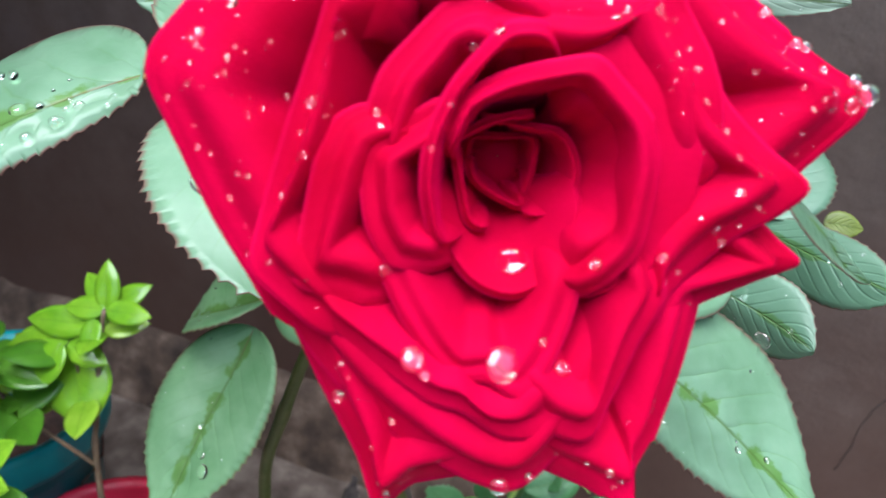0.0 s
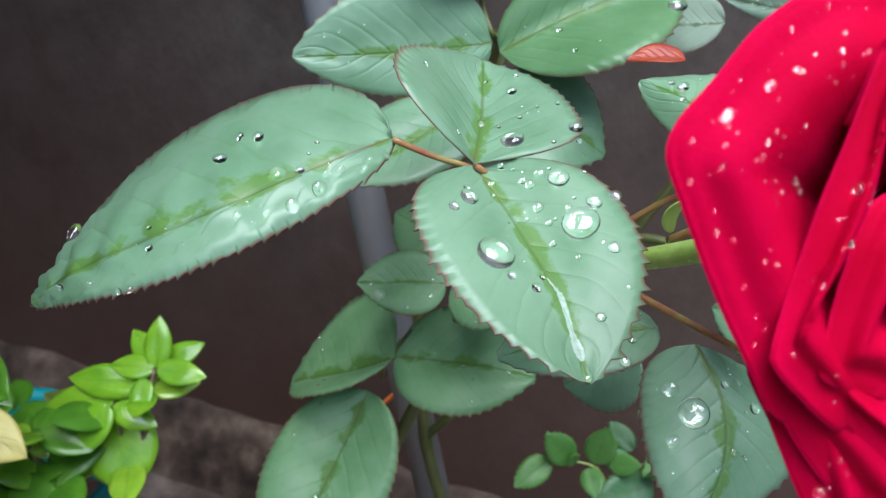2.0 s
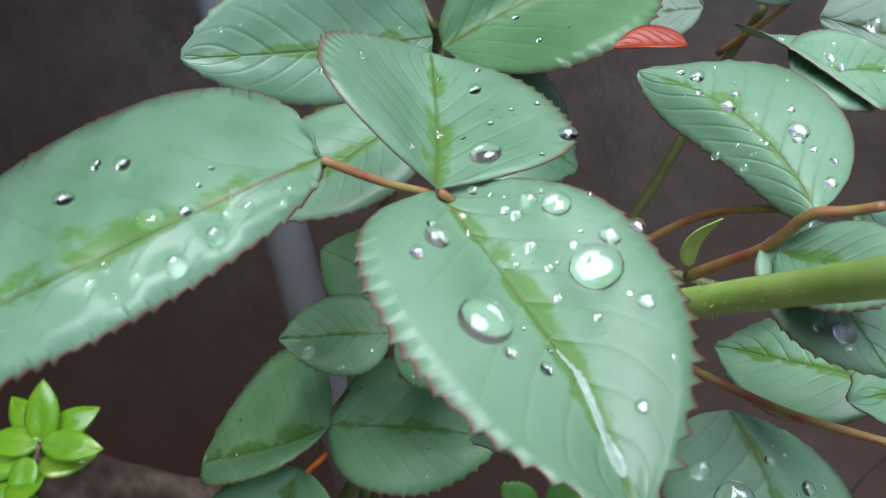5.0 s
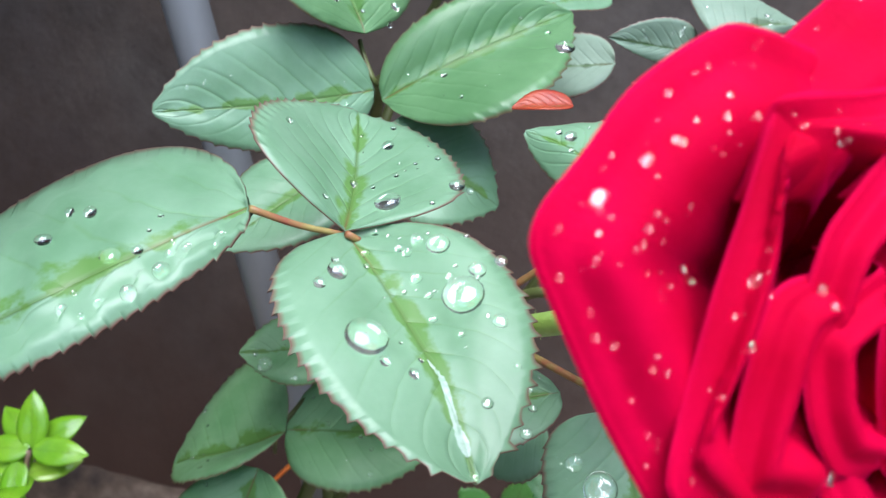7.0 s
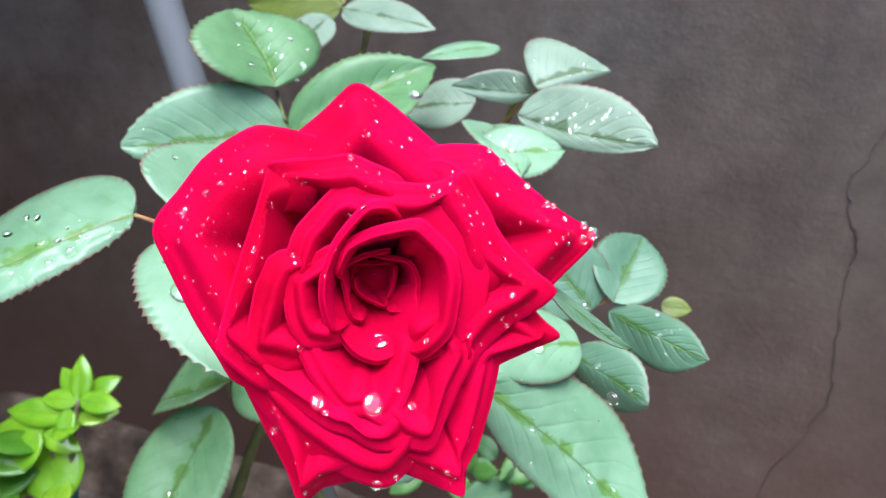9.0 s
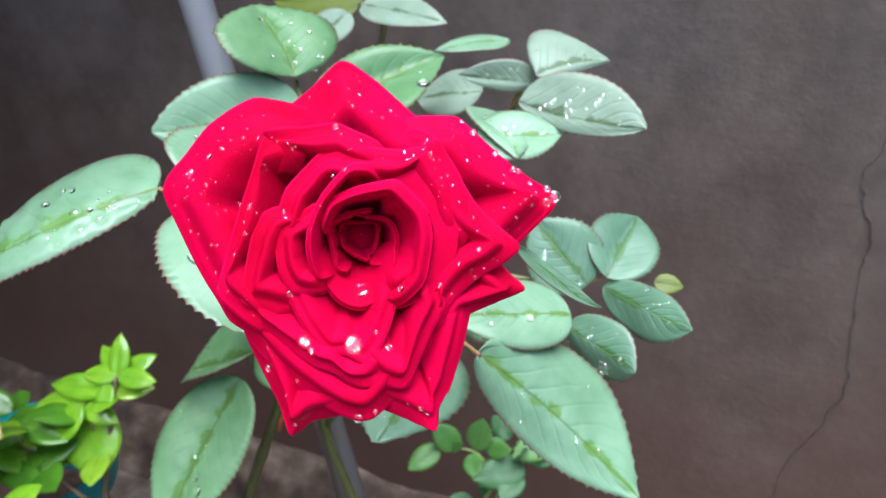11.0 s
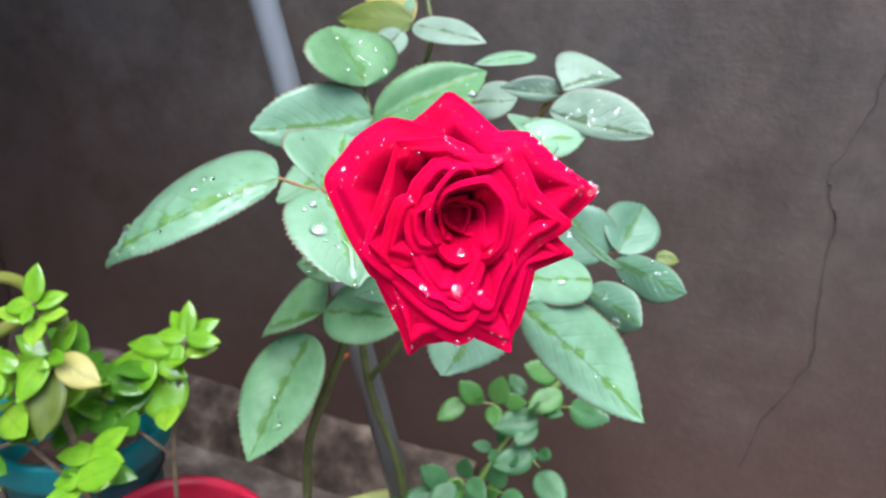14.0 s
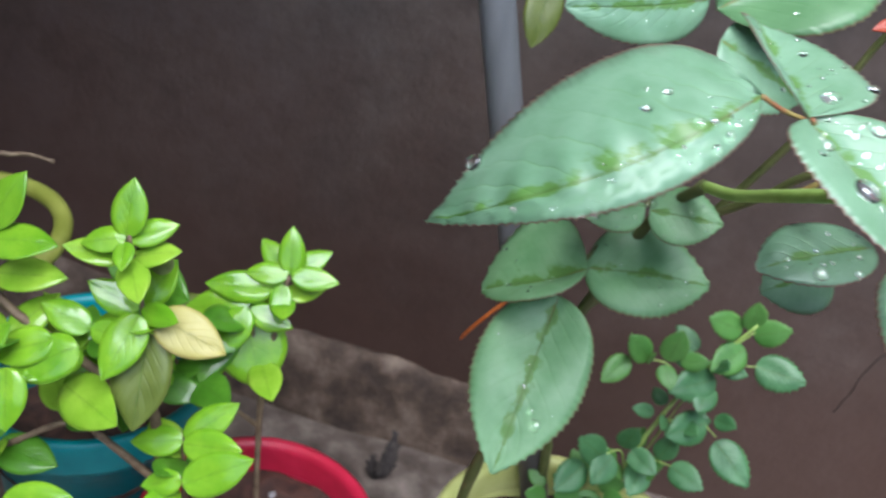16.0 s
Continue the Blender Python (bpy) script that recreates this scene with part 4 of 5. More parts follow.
petal("M2", [(79, 24.5), (92, 26.6), (101, 29.0), (115, 30.1), (129, 34.1), (133, 33.6)], 0.92, 4.7, 4.5, belly=0.74, zb=4.2, soft=0.5, wave=0.9, keel=0.4, drop=1.5, dive=2.5)
petal("M1", [(121, 32.0), (129, 34.0), (134, 33.1), (147, 30.2), (166, 29.4), (187, 32.1), (201, 36.4), (209, 34.9), (222, 32.7)], 0.92, 5.2, 5.0, belly=0.80, zb=4.7, soft=0.5, wave=1.0, keel=0.6, drop=1.5, dive=2.0)
petal("M6", [(2, 27.4), (19, 28.8), (32, 29.6), (45, 30.5), (52, 31.6), (56, 27.7), (65, 24.3), (86, 22.6), (110, 22.6)], 0.90, 5.6, 5.5, belly=0.70, zb=4.3, soft=0.65, wave=0.7, keel=0.8, drop=1.5, dive=4.0)
petal("I5", [(-88, 31.3), (-80, 35.9), (-72, 38.1), (-64, 33.6), (-53, 29.3), (-38, 26.9), (-31, 23.9)], 0.93, 4.8, 4.5, belly=0.78, zb=5.0, soft=0.85, wave=0.6, keel=0.8, drop=1.5)
petal("M5", [(152, 18.1), (159, 21.7), (165, 23.7), (177, 25.1), (195, 27.9), (208, 31.5), (215, 28.4), (224, 25.9)], 0.92, 6.1, 6.0, belly=0.72, zb=5.2, soft=0.5, wave=1.0, keel=0.4, drop=1.5)
# inner ring
petal("I7", [(-58, 20), (-35, 23), (-15, 24.5), (5, 25), (30, 24.5), (48, 23), (62, 20)], 0.78, 5.2, 5.2, belly=0.55, zb=3.5, drop=1.5)
petal("L1", [(-151, 32.4), (-137, 31.6), (-121, 31.5), (-108, 32.6), (-100, 32.7), (-90, 35.7), (-81, 35.8), (-73, 32.2)], 0.93, 5.4, 5.2, belly=0.80, zb=5.0, soft=0.9, wave=0.5, drop=1.5)
petal("I4", [(-153, 20.5), (-137, 22.1), (-125, 24.1), (-113, 26.8), (-104, 29.0), (-95, 28.0), (-86, 30.1), (-78, 26.7), (-67, 21.2), (-53, 16.3)], 0.93, 6.0, 6.2, belly=0.74, zb=3.2, soft=0.85, wave=0.5, keel=0.6, drop=1.5)
petal("I8", [(139, 13.3), (157, 15.6), (171, 18.9), (179, 19.5), (200, 19.9), (218, 19.8), (232, 17.0)], 0.92, 6.7, 6.6, belly=0.70, zb=5.8, soft=0.6, wave=0.9, drop=1.5)
petal("I9", [(86, 19.8), (102, 22.8), (113, 23.0), (128, 21.4), (143, 20.9), (158, 19.9), (176, 19.2)], 0.90, 5.8, 5.6, belly=0.72, zb=5.2, soft=0.7, wave=1.1, drop=1.5)
petal("I2", [(-285, 18.2), (-278, 18.9), (-266, 18.5), (-254, 16.4), (-230, 13.7), (-199, 12.0), (-167, 12.0), (-136, 13.8)], 0.88, 9.4, 8.5, belly=0.62, zb=-6.0, soft=0.8, wave=1.0)
petal("I1", [(-58, 18.9), (-34, 19.2), (-19, 18.5), (5, 18.6), (23, 18.7), (43, 17.5), (57, 17.4), (73, 14.6), (97, 12.6), (126, 11.7), (160, 9.8)], 0.82, 9.4, 8.5, belly=0.60, zb=-9.0, soft=0.8, drop=4, wave=1.1)
petal("I3", [(-158, 11.0), (-128, 13.6), (-106, 16.2), (-88, 17.3), (-71, 16.3), (-53, 13.8), (-28, 11.0)], 0.90, 3.2, 2.8, belly=0.55, zb=-6.0, soft=0.9, drop=2, tuck=24)
# the furled heart
petal("c1", [(67, 8.0), (109, 6.8), (146, 8.0), (160, 8.4), (200, 7.3), (234, 9.4), (251, 9.3)], 0.90, 1.6, 1.0, belly=0.70, zb=-9.0, soft=1.0, drop=2, curl=0.2, tuck=4)
petal("c2", [(-65, 8.1), (-46, 9.5), (-23, 10.1), (5, 9.8), (32, 8.8), (71, 6.0), (118, 7.6)], 0.90, -1.4, -2.0, belly=0.70, zb=-11.0, soft=1.0, drop=2, curl=0.2, tuck=4)
petal("c3", [(177, 5.1), (209, 5.2), (257, 5.4), (290, 7.1), (298, 5.9)], 0.86, -4.4, -5.0, belly=0.66, zb=-14.0, soft=1.0, drop=1.5, curl=0.2, tuck=4)
petal("c4", [(-418, 6.2), (-374, 4.8), (-324, 5.9), (-258, 3.7), (-213, 5.9), (-174, 5.4)], 0.88, -6.4, -7.0, belly=0.66, zb=-16.0, soft=1.0, drop=1.5, curl=0.2, tuck=4)
whorl = under("petal_base", lathe("petal_base", [(3, 0), (14, 3.5), (24, 14), (25.2, 14.6), (24.4, 12.6), (14, 2), (3, -1.5), (3, 0)], PETAL, (0, 0, 0), 40), flower)
for vtx in whorl.data.vertices:
    vtx.co = rose_point(vtx.co.x, vtx.co.y, vtx.co.z - 28)
bud = under("bud", lathe("bud", [(6.4, 0), (6.6, 3), (5.6, 6), (3.4, 8.2), (1.5, 9.0), (0.1, 9.2)], PETAL, (0, 0, 0), 20), flower)
for vtx in bud.data.vertices:
    vtx.co = rose_point(vtx.co.x, vtx.co.y, vtx.co.z - 22)
# sepals behind the flower
for k in range(5):
    a = 2 * math.pi * k / 5 + 0.3
    base = rose_point(4 * math.cos(a), 4 * math.sin(a), -31)
    tip = rose_point(17 * math.cos(a), 17 * math.sin(a), -38)
    under("sepal", Blade(base, tip, 0.006, side=RZ * -1, fold=4, droop=0.1, teeth=6, seed=k).mesh("sepal", ROSE_LEAF), flower)


# ---- the bright shrub in the red pot ----
shrub = thing("garden_shrub", "small shrub with glossy bright yellow-green leaves on brown twigs", "shrub", "potted shrubs")


def shrub_stem(parent, points, r0, r1, mat=TWIG):
    under("twig", tube("twig", points, r0, r1, mat, 8, 24, 0.15, 3), parent)


def shrub_leaf(parent, base, tip, ratio=0.56, mat=None, side=None, **kw):
    b = Vector(base)
    t = b + (Vector(tip) - b) * 1.12
    under("leaf", Blade(b, t, (t - b).length * ratio * 1.0, side=side or (0.15, -0.7, 0.7), fold=7, droop=0.10, teeth=7, toothed=0.0, fat=0.42, ripple=0.002, point=1.3, seed=int(b.x * 9000) % 37, **kw).mesh("leaf", mat or SHRUB_LEAF, across=4), parent)


shrub_stem(shrub, [(-0.338, 0.205, 0.135), (-0.357, 0.206, 0.24), (-0.366, 0.206, 0.303), (-0.376, 0.198, 0.312), (-0.390, 0.190, 0.331), (-0.424, 0.186, 0.354), (-0.445, 0.191, 0.368), (-0.455, 0.195, 0.392)], 0.0035, 0.0016)
shrub_stem(shrub, [(-0.357, 0.206, 0.24), (-0.385, 0.200, 0.268), (-0.405, 0.194, 0.283), (-0.445, 0.175, 0.263), (-0.49, 0.165, 0.258)], 0.0024, 0.0012)
shrub_stem(shrub, [(-0.366, 0.206, 0.303), (-0.366, 0.204, 0.335), (-0.368, 0.204, 0.362), (-0.371, 0.203, 0.385), (-0.373, 0.202, 0.405)], 0.0015, 0.001)
shrub_stem(shrub, [(-0.333, 0.200, 0.135), (-0.345, 0.206, 0.23), (-0.347, 0.205, 0.284)], 0.0016, 0.001)
shrub_stem(shrub, [(-0.345, 0.200, 0.24), (-0.338, 0.190, 0.265), (-0.332, 0.178, 0.284)], 0.0012, 0.0008)
# shoots: each a whorl at the twig's end
shrub_leaf(shrub, (-0.435, 0.187, 0.398), (-0.424, 0.200, 0.421))
shrub_leaf(shrub, (-0.435, 0.184, 0.394), (-0.405, 0.190, 0.396), side=(0, -0.5, 0.85))
shrub_leaf(shrub, (-0.427, 0.157, 0.346), (-0.414, 0.167, 0.362))
shrub_leaf(shrub, (-0.410, 0.159, 0.346), (-0.403, 0.146, 0.324), 0.65)
shrub_leaf(shrub, (-0.374, 0.201, 0.404), (-0.376, 0.212, 0.426), 0.6)
shrub_leaf(shrub, (-0.374, 0.203, 0.402), (-0.357, 0.214, 0.408), 0.55)
shrub_leaf(shrub, (-0.374, 0.201, 0.404), (-0.391, 0.195, 0.399), 0.6)
shrub_leaf(shrub, (-0.373, 0.199, 0.403), (-0.368, 0.187, 0.397), 0.6)
shrub_leaf(shrub, (-0.358, 0.212, 0.383), (-0.373, 0.216, 0.391), 0.6, DULL_LEAF)
shrub_leaf(shrub, (-0.371, 0.209, 0.361), (-0.362, 0.223, 0.380), 0.6)
shrub_leaf(shrub, (-0.369, 0.202, 0.363), (-0.392, 0.201, 0.372), 0.58)
shrub_leaf(shrub, (-0.366, 0.204, 0.364), (-0.348, 0.201, 0.357), 0.62)
shrub_leaf(shrub, (-0.365, 0.196, 0.366), (-0.371, 0.176, 0.343), 0.6)
shrub_leaf(shrub, (-0.366, 0.200, 0.366), (-0.346, 0.194, 0.370), 0.5)
shrub_leaf(shrub, (-0.360, 0.202, 0.363), (-0.327, 0.202, 0.353), 0.6, YELLOW_LEAF)
shrub_leaf(shrub, (-0.362, 0.198, 0.355), (-0.357, 0.176, 0.318), 0.6, DULL_LEAF)
shrub_leaf(shrub, (-0.388, 0.191, 0.353), (-0.411, 0.191, 0.360), 0.58)
shrub_leaf(shrub, (-0.388, 0.191, 0.353), (-0.368, 0.194, 0.353), 0.6)
shrub_leaf(shrub, (-0.387, 0.180, 0.351), (-0.412, 0.166, 0.336), 0.62)
shrub_leaf(shrub, (-0.399, 0.178, 0.352), (-0.423, 0.168, 0.342), 0.6)
shrub_leaf(shrub, (-0.412, 0.190, 0.342), (-0.430, 0.188, 0.340), 0.6)
shrub_leaf(shrub, (-0.397, 0.211, 0.311), (-0.403, 0.196, 0.284), 0.8)
shrub_leaf(shrub, (-0.346, 0.204, 0.284), (-0.370, 0.198, 0.279), 0.58)
shrub_leaf(shrub, (-0.345, 0.204, 0.285), (-0.325, 0.219, 0.303), 0.5)
shrub_leaf(shrub, (-0.344, 0.200, 0.286), (-0.315, 0.202, 0.291), 0.55)
shrub_leaf(shrub, (-0.334, 0.180, 0.283), (-0.352, 0.176, 0.276), 0.6)
shrub_leaf(shrub, (-0.331, 0.175, 0.286), (-0.303, 0.187, 0.302), 0.55)
shrub_leaf(shrub, (-0.407, 0.140, 0.273), (-0.378, 0.150, 0.282), 0.6)

# ---- its neighbour, a single upright shoot ----
shoot = thing("garden_shrub", "upright shoot with glossy bright green leaves in the red pot", "shrub", "potted shrubs")
shrub_stem(shoot, [(-0.322, 0.258, 0.135), (-0.331, 0.272, 0.239), (-0.333, 0.281, 0.271), (-0.331, 0.290, 0.310), (-0.330, 0.298, 0.337)], 0.0022, 0.0012)
shrub_stem(shoot, [(-0.333, 0.281, 0.271), (-0.342, 0.283, 0.295), (-0.348, 0.284, 0.318), (-0.366, 0.286, 0.325)], 0.0012, 0.0008)
shrub_leaf(shoot, (-0.329, 0.299, 0.338), (-0.334, 0.311, 0.360), 0.55)
shrub_leaf(shoot, (-0.328, 0.298, 0.338), (-0.303, 0.303, 0.338), 0.5)
shrub_leaf(shoot, (-0.330, 0.298, 0.338), (-0.352, 0.293, 0.336), 0.55)
shrub_leaf(shoot, (-0.332, 0.302, 0.336), (-0.351, 0.311, 0.347), 0.55)
shrub_leaf(shoot, (-0.331, 0.302, 0.336), (-0.313, 0.317, 0.347), 0.5)
shrub_leaf(shoot, (-0.330, 0.290, 0.336), (-0.326, 0.277, 0.322), 0.6)
shrub_leaf(shoot, (-0.336, 0.292, 0.329), (-0.371, 0.284, 0.327), 0.48)
shrub_leaf(shoot, (-0.347, 0.286, 0.322), (-0.380, 0.274, 0.312), 0.5)
shrub_leaf(shoot, (-0.346, 0.278, 0.322), (-0.352, 0.260, 0.301), 0.6)
shrub_leaf(shoot, (-0.346, 0.282, 0.318), (-0.322, 0.284, 0.312), 0.55)
shrub_leaf(shoot, (-0.352, 0.287, 0.308), (-0.331, 0.272, 0.275), 0.9)
shrub_leaf(shoot, (-0.367, 0.298, 0.282), (-0.408, 0.300, 0.291), 0.6, DULL_LEAF)
shrub_leaf(shrub, (-0.3924, 0.2326, 0.3585), (-0.3589, 0.2264, 0.3582), 0.75, DEEP_LEAF)
shrub_leaf(shrub, (-0.3998, 0.1842, 0.3192), (-0.3642, 0.1684, 0.3219), 0.6, LIME_LEAF)
shrub_leaf(shoot, (-0.3675, 0.2927, 0.3052), (-0.3621, 0.2561, 0.2819), 0.7, DEEP_LEAF)
shrub_leaf(shoot, (-0.372, 0.3071, 0.311), (-0.3442, 0.2989, 0.2991), 0.6, DEEP_LEAF)
shrub_leaf(shrub, (-0.3758, 0.2408, 0.3478), (-0.4055, 0.239, 0.3533), 0.6, DEEP_LEAF)

shrub_stem(shoot, [(-0.331, 0.272, 0.239)] + [(-0.372, 0.258, 0.278), (-0.390, 0.260, 0.293), (-0.390, 0.241, 0.281)], 0.0014, 0.0009)

# more leaves along the twigs
rnd = random.Random(21)
for parent, node, count, size in ((shrub, (-0.374, 0.203, 0.392), 3, 0.021), (shrub, (-0.368, 0.205, 0.352), 3, 0.026), (shrub, (-0.392, 0.191, 0.340), 3, 0.026), (shrub, (-0.436, 0.188, 0.372), 3, 0.028),
                                  (shrub, (-0.424, 0.178, 0.345), 3, 0.027), (shrub, (-0.346, 0.204, 0.270), 3, 0.025), (shrub, (-0.336, 0.184, 0.272), 2, 0.025), (shrub, (-0.405, 0.196, 0.290), 3, 0.028),
                                  (shrub, (-0.440, 0.178, 0.268), 4, 0.028), (shrub, (-0.372, 0.203, 0.318), 3, 0.027), (shoot, (-0.331, 0.294, 0.325), 3, 0.024), (shoot, (-0.349, 0.284, 0.312), 3, 0.027),
                                  (shoot, (-0.336, 0.279, 0.285), 2, 0.029), (shrub, (-0.470, 0.170, 0.262), 4, 0.029), (shrub, (-0.425, 0.235, 0.300), 5, 0.03),
                                  (shrub, (-0.445, 0.245, 0.270), 5, 0.03), (shrub, (-0.395, 0.250, 0.275), 5, 0.028), (shrub, (-0.375, 0.255, 0.310), 4, 0.028),
                                  (shoot, (-0.390, 0.260, 0.293), 4, 0.029), (shoot, (-0.390, 0.241, 0.281), 4, 0.029), (shoot, (-0.372, 0.258, 0.278), 4, 0.029), (shoot, (-0.413, 0.278, 0.295), 4, 0.029)):
    for k in range(count):
        a = 2 * math.pi * (k + rnd.random() * 0.7) / count
        out = Vector((math.cos(a), math.sin(a) * 0.9, rnd.uniform(-0.25, 0.55))).normalized()
        base = Vector(node) + out * 0.0015
        ln = size * rnd.uniform(0.75, 1.2)
        shrub_leaf(parent, base, base + out * ln, rnd.uniform(0.5, 0.64), rnd.choice((None, LIME_LEAF, DEEP_LEAF, DEEP_LEAF)), side=(0.1, -0.45, 0.88))

# ---- dry twig by the hose ----
dry = thing("dry_twig", "thin dry brown twig with a withered bud", "twig")
under("stick", tube("stick", [(-0.530, 0.230, 0.0), (-0.490, 0.205, 0.28), (-0.456, 0.211, 0.405), (-0.443, 0.221, 0.418), (-0.425, 0.224, 0.418)], 0.0014, 0.0009, TWIG, 8, 24, 0.3, 3), dry)

# ---- the young rose low behind ----
low = thing("rose_seedling", "young rose shoot with small dark green leaflets against the wall", "rose bush")
under("cane", tube("cane", [(-0.115, 0.325, 0.165), (-0.098, 0.350, 0.232), (-0.080, 0.372, 0.275), (-0.060, 0.388, 0.308), (-0.044, 0.398, 0.330)], 0.0018, 0.001, STEM, 8, 20), low)


def low_leaf(stalk, leaves, mat=LOW_LEAF):
    st = under("leaf", tube("leaf", stalk, 0.0007, 0.0005, STEM, 6, 10), low)
    for base, tip, ratio in leaves:
        b, t = Vector(base), Vector(tip)
        under("leaflet", Blade(b, t, (t - b).length * ratio * 1.2, side=(0.1, -0.75, 0.65), fold=8, teeth=9, toothed=0.06, ripple=0.003, seed=int(abs(b.x) * 9000) % 31).mesh("leaflet", mat, across=4), st)


low_leaf([(-0.080, 0.372, 0.275), (-0.092, 0.373, 0.298), (-0.119, 0.368, 0.299)],
         [((-0.119, 0.368, 0.299), (-0.133, 0.349, 0.288), 0.5), ((-0.106, 0.370, 0.300), (-0.123, 0.367, 0.316), 0.6), ((-0.094, 0.374, 0.300), (-0.091, 0.377, 0.324), 0.6),
          ((-0.096, 0.372, 0.298), (-0.089, 0.357, 0.291), 0.6), ((-0.104, 0.370, 0.300), (-0.107, 0.364, 0.308), 0.7), ((-0.086, 0.375, 0.302), (-0.069, 0.372, 0.309), 0.55)], SPROUT_LEAF)
low_leaf([(-0.060, 0.388, 0.308), (-0.050, 0.394, 0.318), (-0.044, 0.397, 0.325)],
         [((-0.052, 0.396, 0.324), (-0.077, 0.386, 0.333), 0.55), ((-0.046, 0.398, 0.325), (-0.050, 0.397, 0.347), 0.62), ((-0.044, 0.397, 0.322), (-0.024, 0.395, 0.335), 0.6),
          ((-0.047, 0.392, 0.314), (-0.067, 0.371, 0.304), 0.55)], SPROUT_LEAF)
low_leaf([(-0.072, 0.380, 0.290), (-0.050, 0.386, 0.302), (-0.037, 0.387, 0.306)],
         [((-0.038, 0.387, 0.306), (-0.006, 0.382, 0.307), 0.6), ((-0.060, 0.378, 0.294), (-0.090, 0.357, 0.289), 0.5), ((-0.064, 0.376, 0.291), (-0.068, 0.354, 0.281), 0.6)])
low_leaf([(-0.088, 0.362, 0.258), (-0.066, 0.365, 0.268), (-0.050, 0.360, 0.262)],
         [((-0.058, 0.364, 0.268), (-0.084, 0.344, 0.264), 0.55), ((-0.054, 0.366, 0.272), (-0.042, 0.356, 0.277), 0.6), ((-0.050, 0.358, 0.260), (-0.024, 0.342, 0.244), 0.55)])
low_leaf([(-0.100, 0.345, 0.225), (-0.108, 0.340, 0.245), (-0.120, 0.334, 0.240)],
         [((-0.128, 0.330, 0.234), (-0.143, 0.309, 0.224), 0.6), ((-0.117, 0.334, 0.240), (-0.137, 0.328, 0.256), 0.6), ((-0.112, 0.337, 0.242), (-0.122, 0.316, 0.232), 0.6),
          ((-0.102, 0.341, 0.246), (-0.083, 0.330, 0.243), 0.6), ((-0.107, 0.341, 0.247), (-0.103, 0.340, 0.267), 0.6)])
low_leaf([(-0.098, 0.350, 0.232), (-0.085, 0.346, 0.240), (-0.072, 0.344, 0.241)],
         [((-0.074, 0.344, 0.241), (-0.052, 0.333, 0.239), 0.6), ((-0.090, 0.345, 0.236), (-0.096, 0.322, 0.226), 0.6), ((-0.082, 0.346, 0.242), (-0.076, 0.350, 0.262), 0.6)])


rnd = random.Random(8)
for node, count in (((-0.120, 0.333, 0.212), 7), ((-0.098, 0.350, 0.225), 6), ((-0.080, 0.368, 0.262), 5), ((-0.066, 0.384, 0.300), 4), ((-0.140, 0.322, 0.205), 6)):
    leaves = []
    for k in range(count):
        a = 2 * math.pi * (k + rnd.random() * 0.6) / count
        out = Vector((math.cos(a), math.sin(a) * 0.8 - 0.2, rnd.uniform(0.0, 0.7))).normalized()
        base = Vector(node) + out * rnd.uniform(0.006, 0.014)
        leaves.append((base, base + out * rnd.uniform(0.014, 0.021), rnd.uniform(0.5, 0.62)))
    low_leaf([(-0.098, 0.350, 0.200), (Vector(node) + Vector((-0.098, 0.350, 0.205))) / 2, node], leaves, SPROUT_LEAF if node[2] < 0.23 else LOW_LEAF)

# ---- small things by the pots ----
for k in range(9):
    bm = bmesh.new()
    bmesh.ops.create_icosphere(bm, subdivisions=2, radius=1.0)
    rr = 0.0022 + 0.0016 * ((k * 7) % 5) / 5
    for vt in bm.verts:
        vt.co = Vector((vt.co.x * 1.2, vt.co.y * 0.9, vt.co.z * 0.7)) * rr * (1 + 0.25 * noise.noise(vt.co * 1.7 + Vector((k * 3.0, 0, 0))))
    a, q = k * 2.4, 0.022 + 0.005 * k
    me = bpy.data.meshes.new("pebble")
    bm.to_mesh(me)
    bm.free()
    me.materials.append(PEBBLE)
    me.polygons.foreach_set("use_smooth", [True] * len(me.polygons))
    pb_ = thing("pebble", "small pale grey pebble on damp potting soil", "pebble", "pebbles in the red pot", me)
    pb_.matrix_world = pose(-0.318 + q * math.cos(a) * 0.8, 0.262 + q * math.sin(a) * 0.8, 0.1465, 0, 0, k * 40)

twine = thing("twine_tie", "short frayed strip of orange twine hanging on the grey pole", "twine")
under("loose_end", tube("loose_end", [(-0.2030, 0.3365, 0.338), (-0.2130, 0.3310, 0.326), (-0.221, 0.332, 0.312), (-0.226, 0.336, 0.300)], 0.0013, 0.0011, ORANGE, 8, 14), twine)

debris = thing("dead_leaf", "dark shrivelled dead leaf on the concrete ground", "dead leaf")
under("blade", Blade((-0.286, 0.478, 0.003), (-0.281, 0.500, 0.048), 0.016, side=(0.5, -0.8, 0.3), fold=38, droop=0.2, teeth=5, toothed=0.22, ripple=0.02, point=1.6, seed=4).mesh("blade", DARK, across=5), debris)
under("flap", Blade((-0.288, 0.476, 0.003), (-0.296, 0.488, 0.022), 0.013, side=(-0.4, -0.8, 0.4), fold=20, droop=0.3, teeth=4, toothed=0.25, ripple=0.02, seed=9).mesh("flap", DARK, across=4), debris)


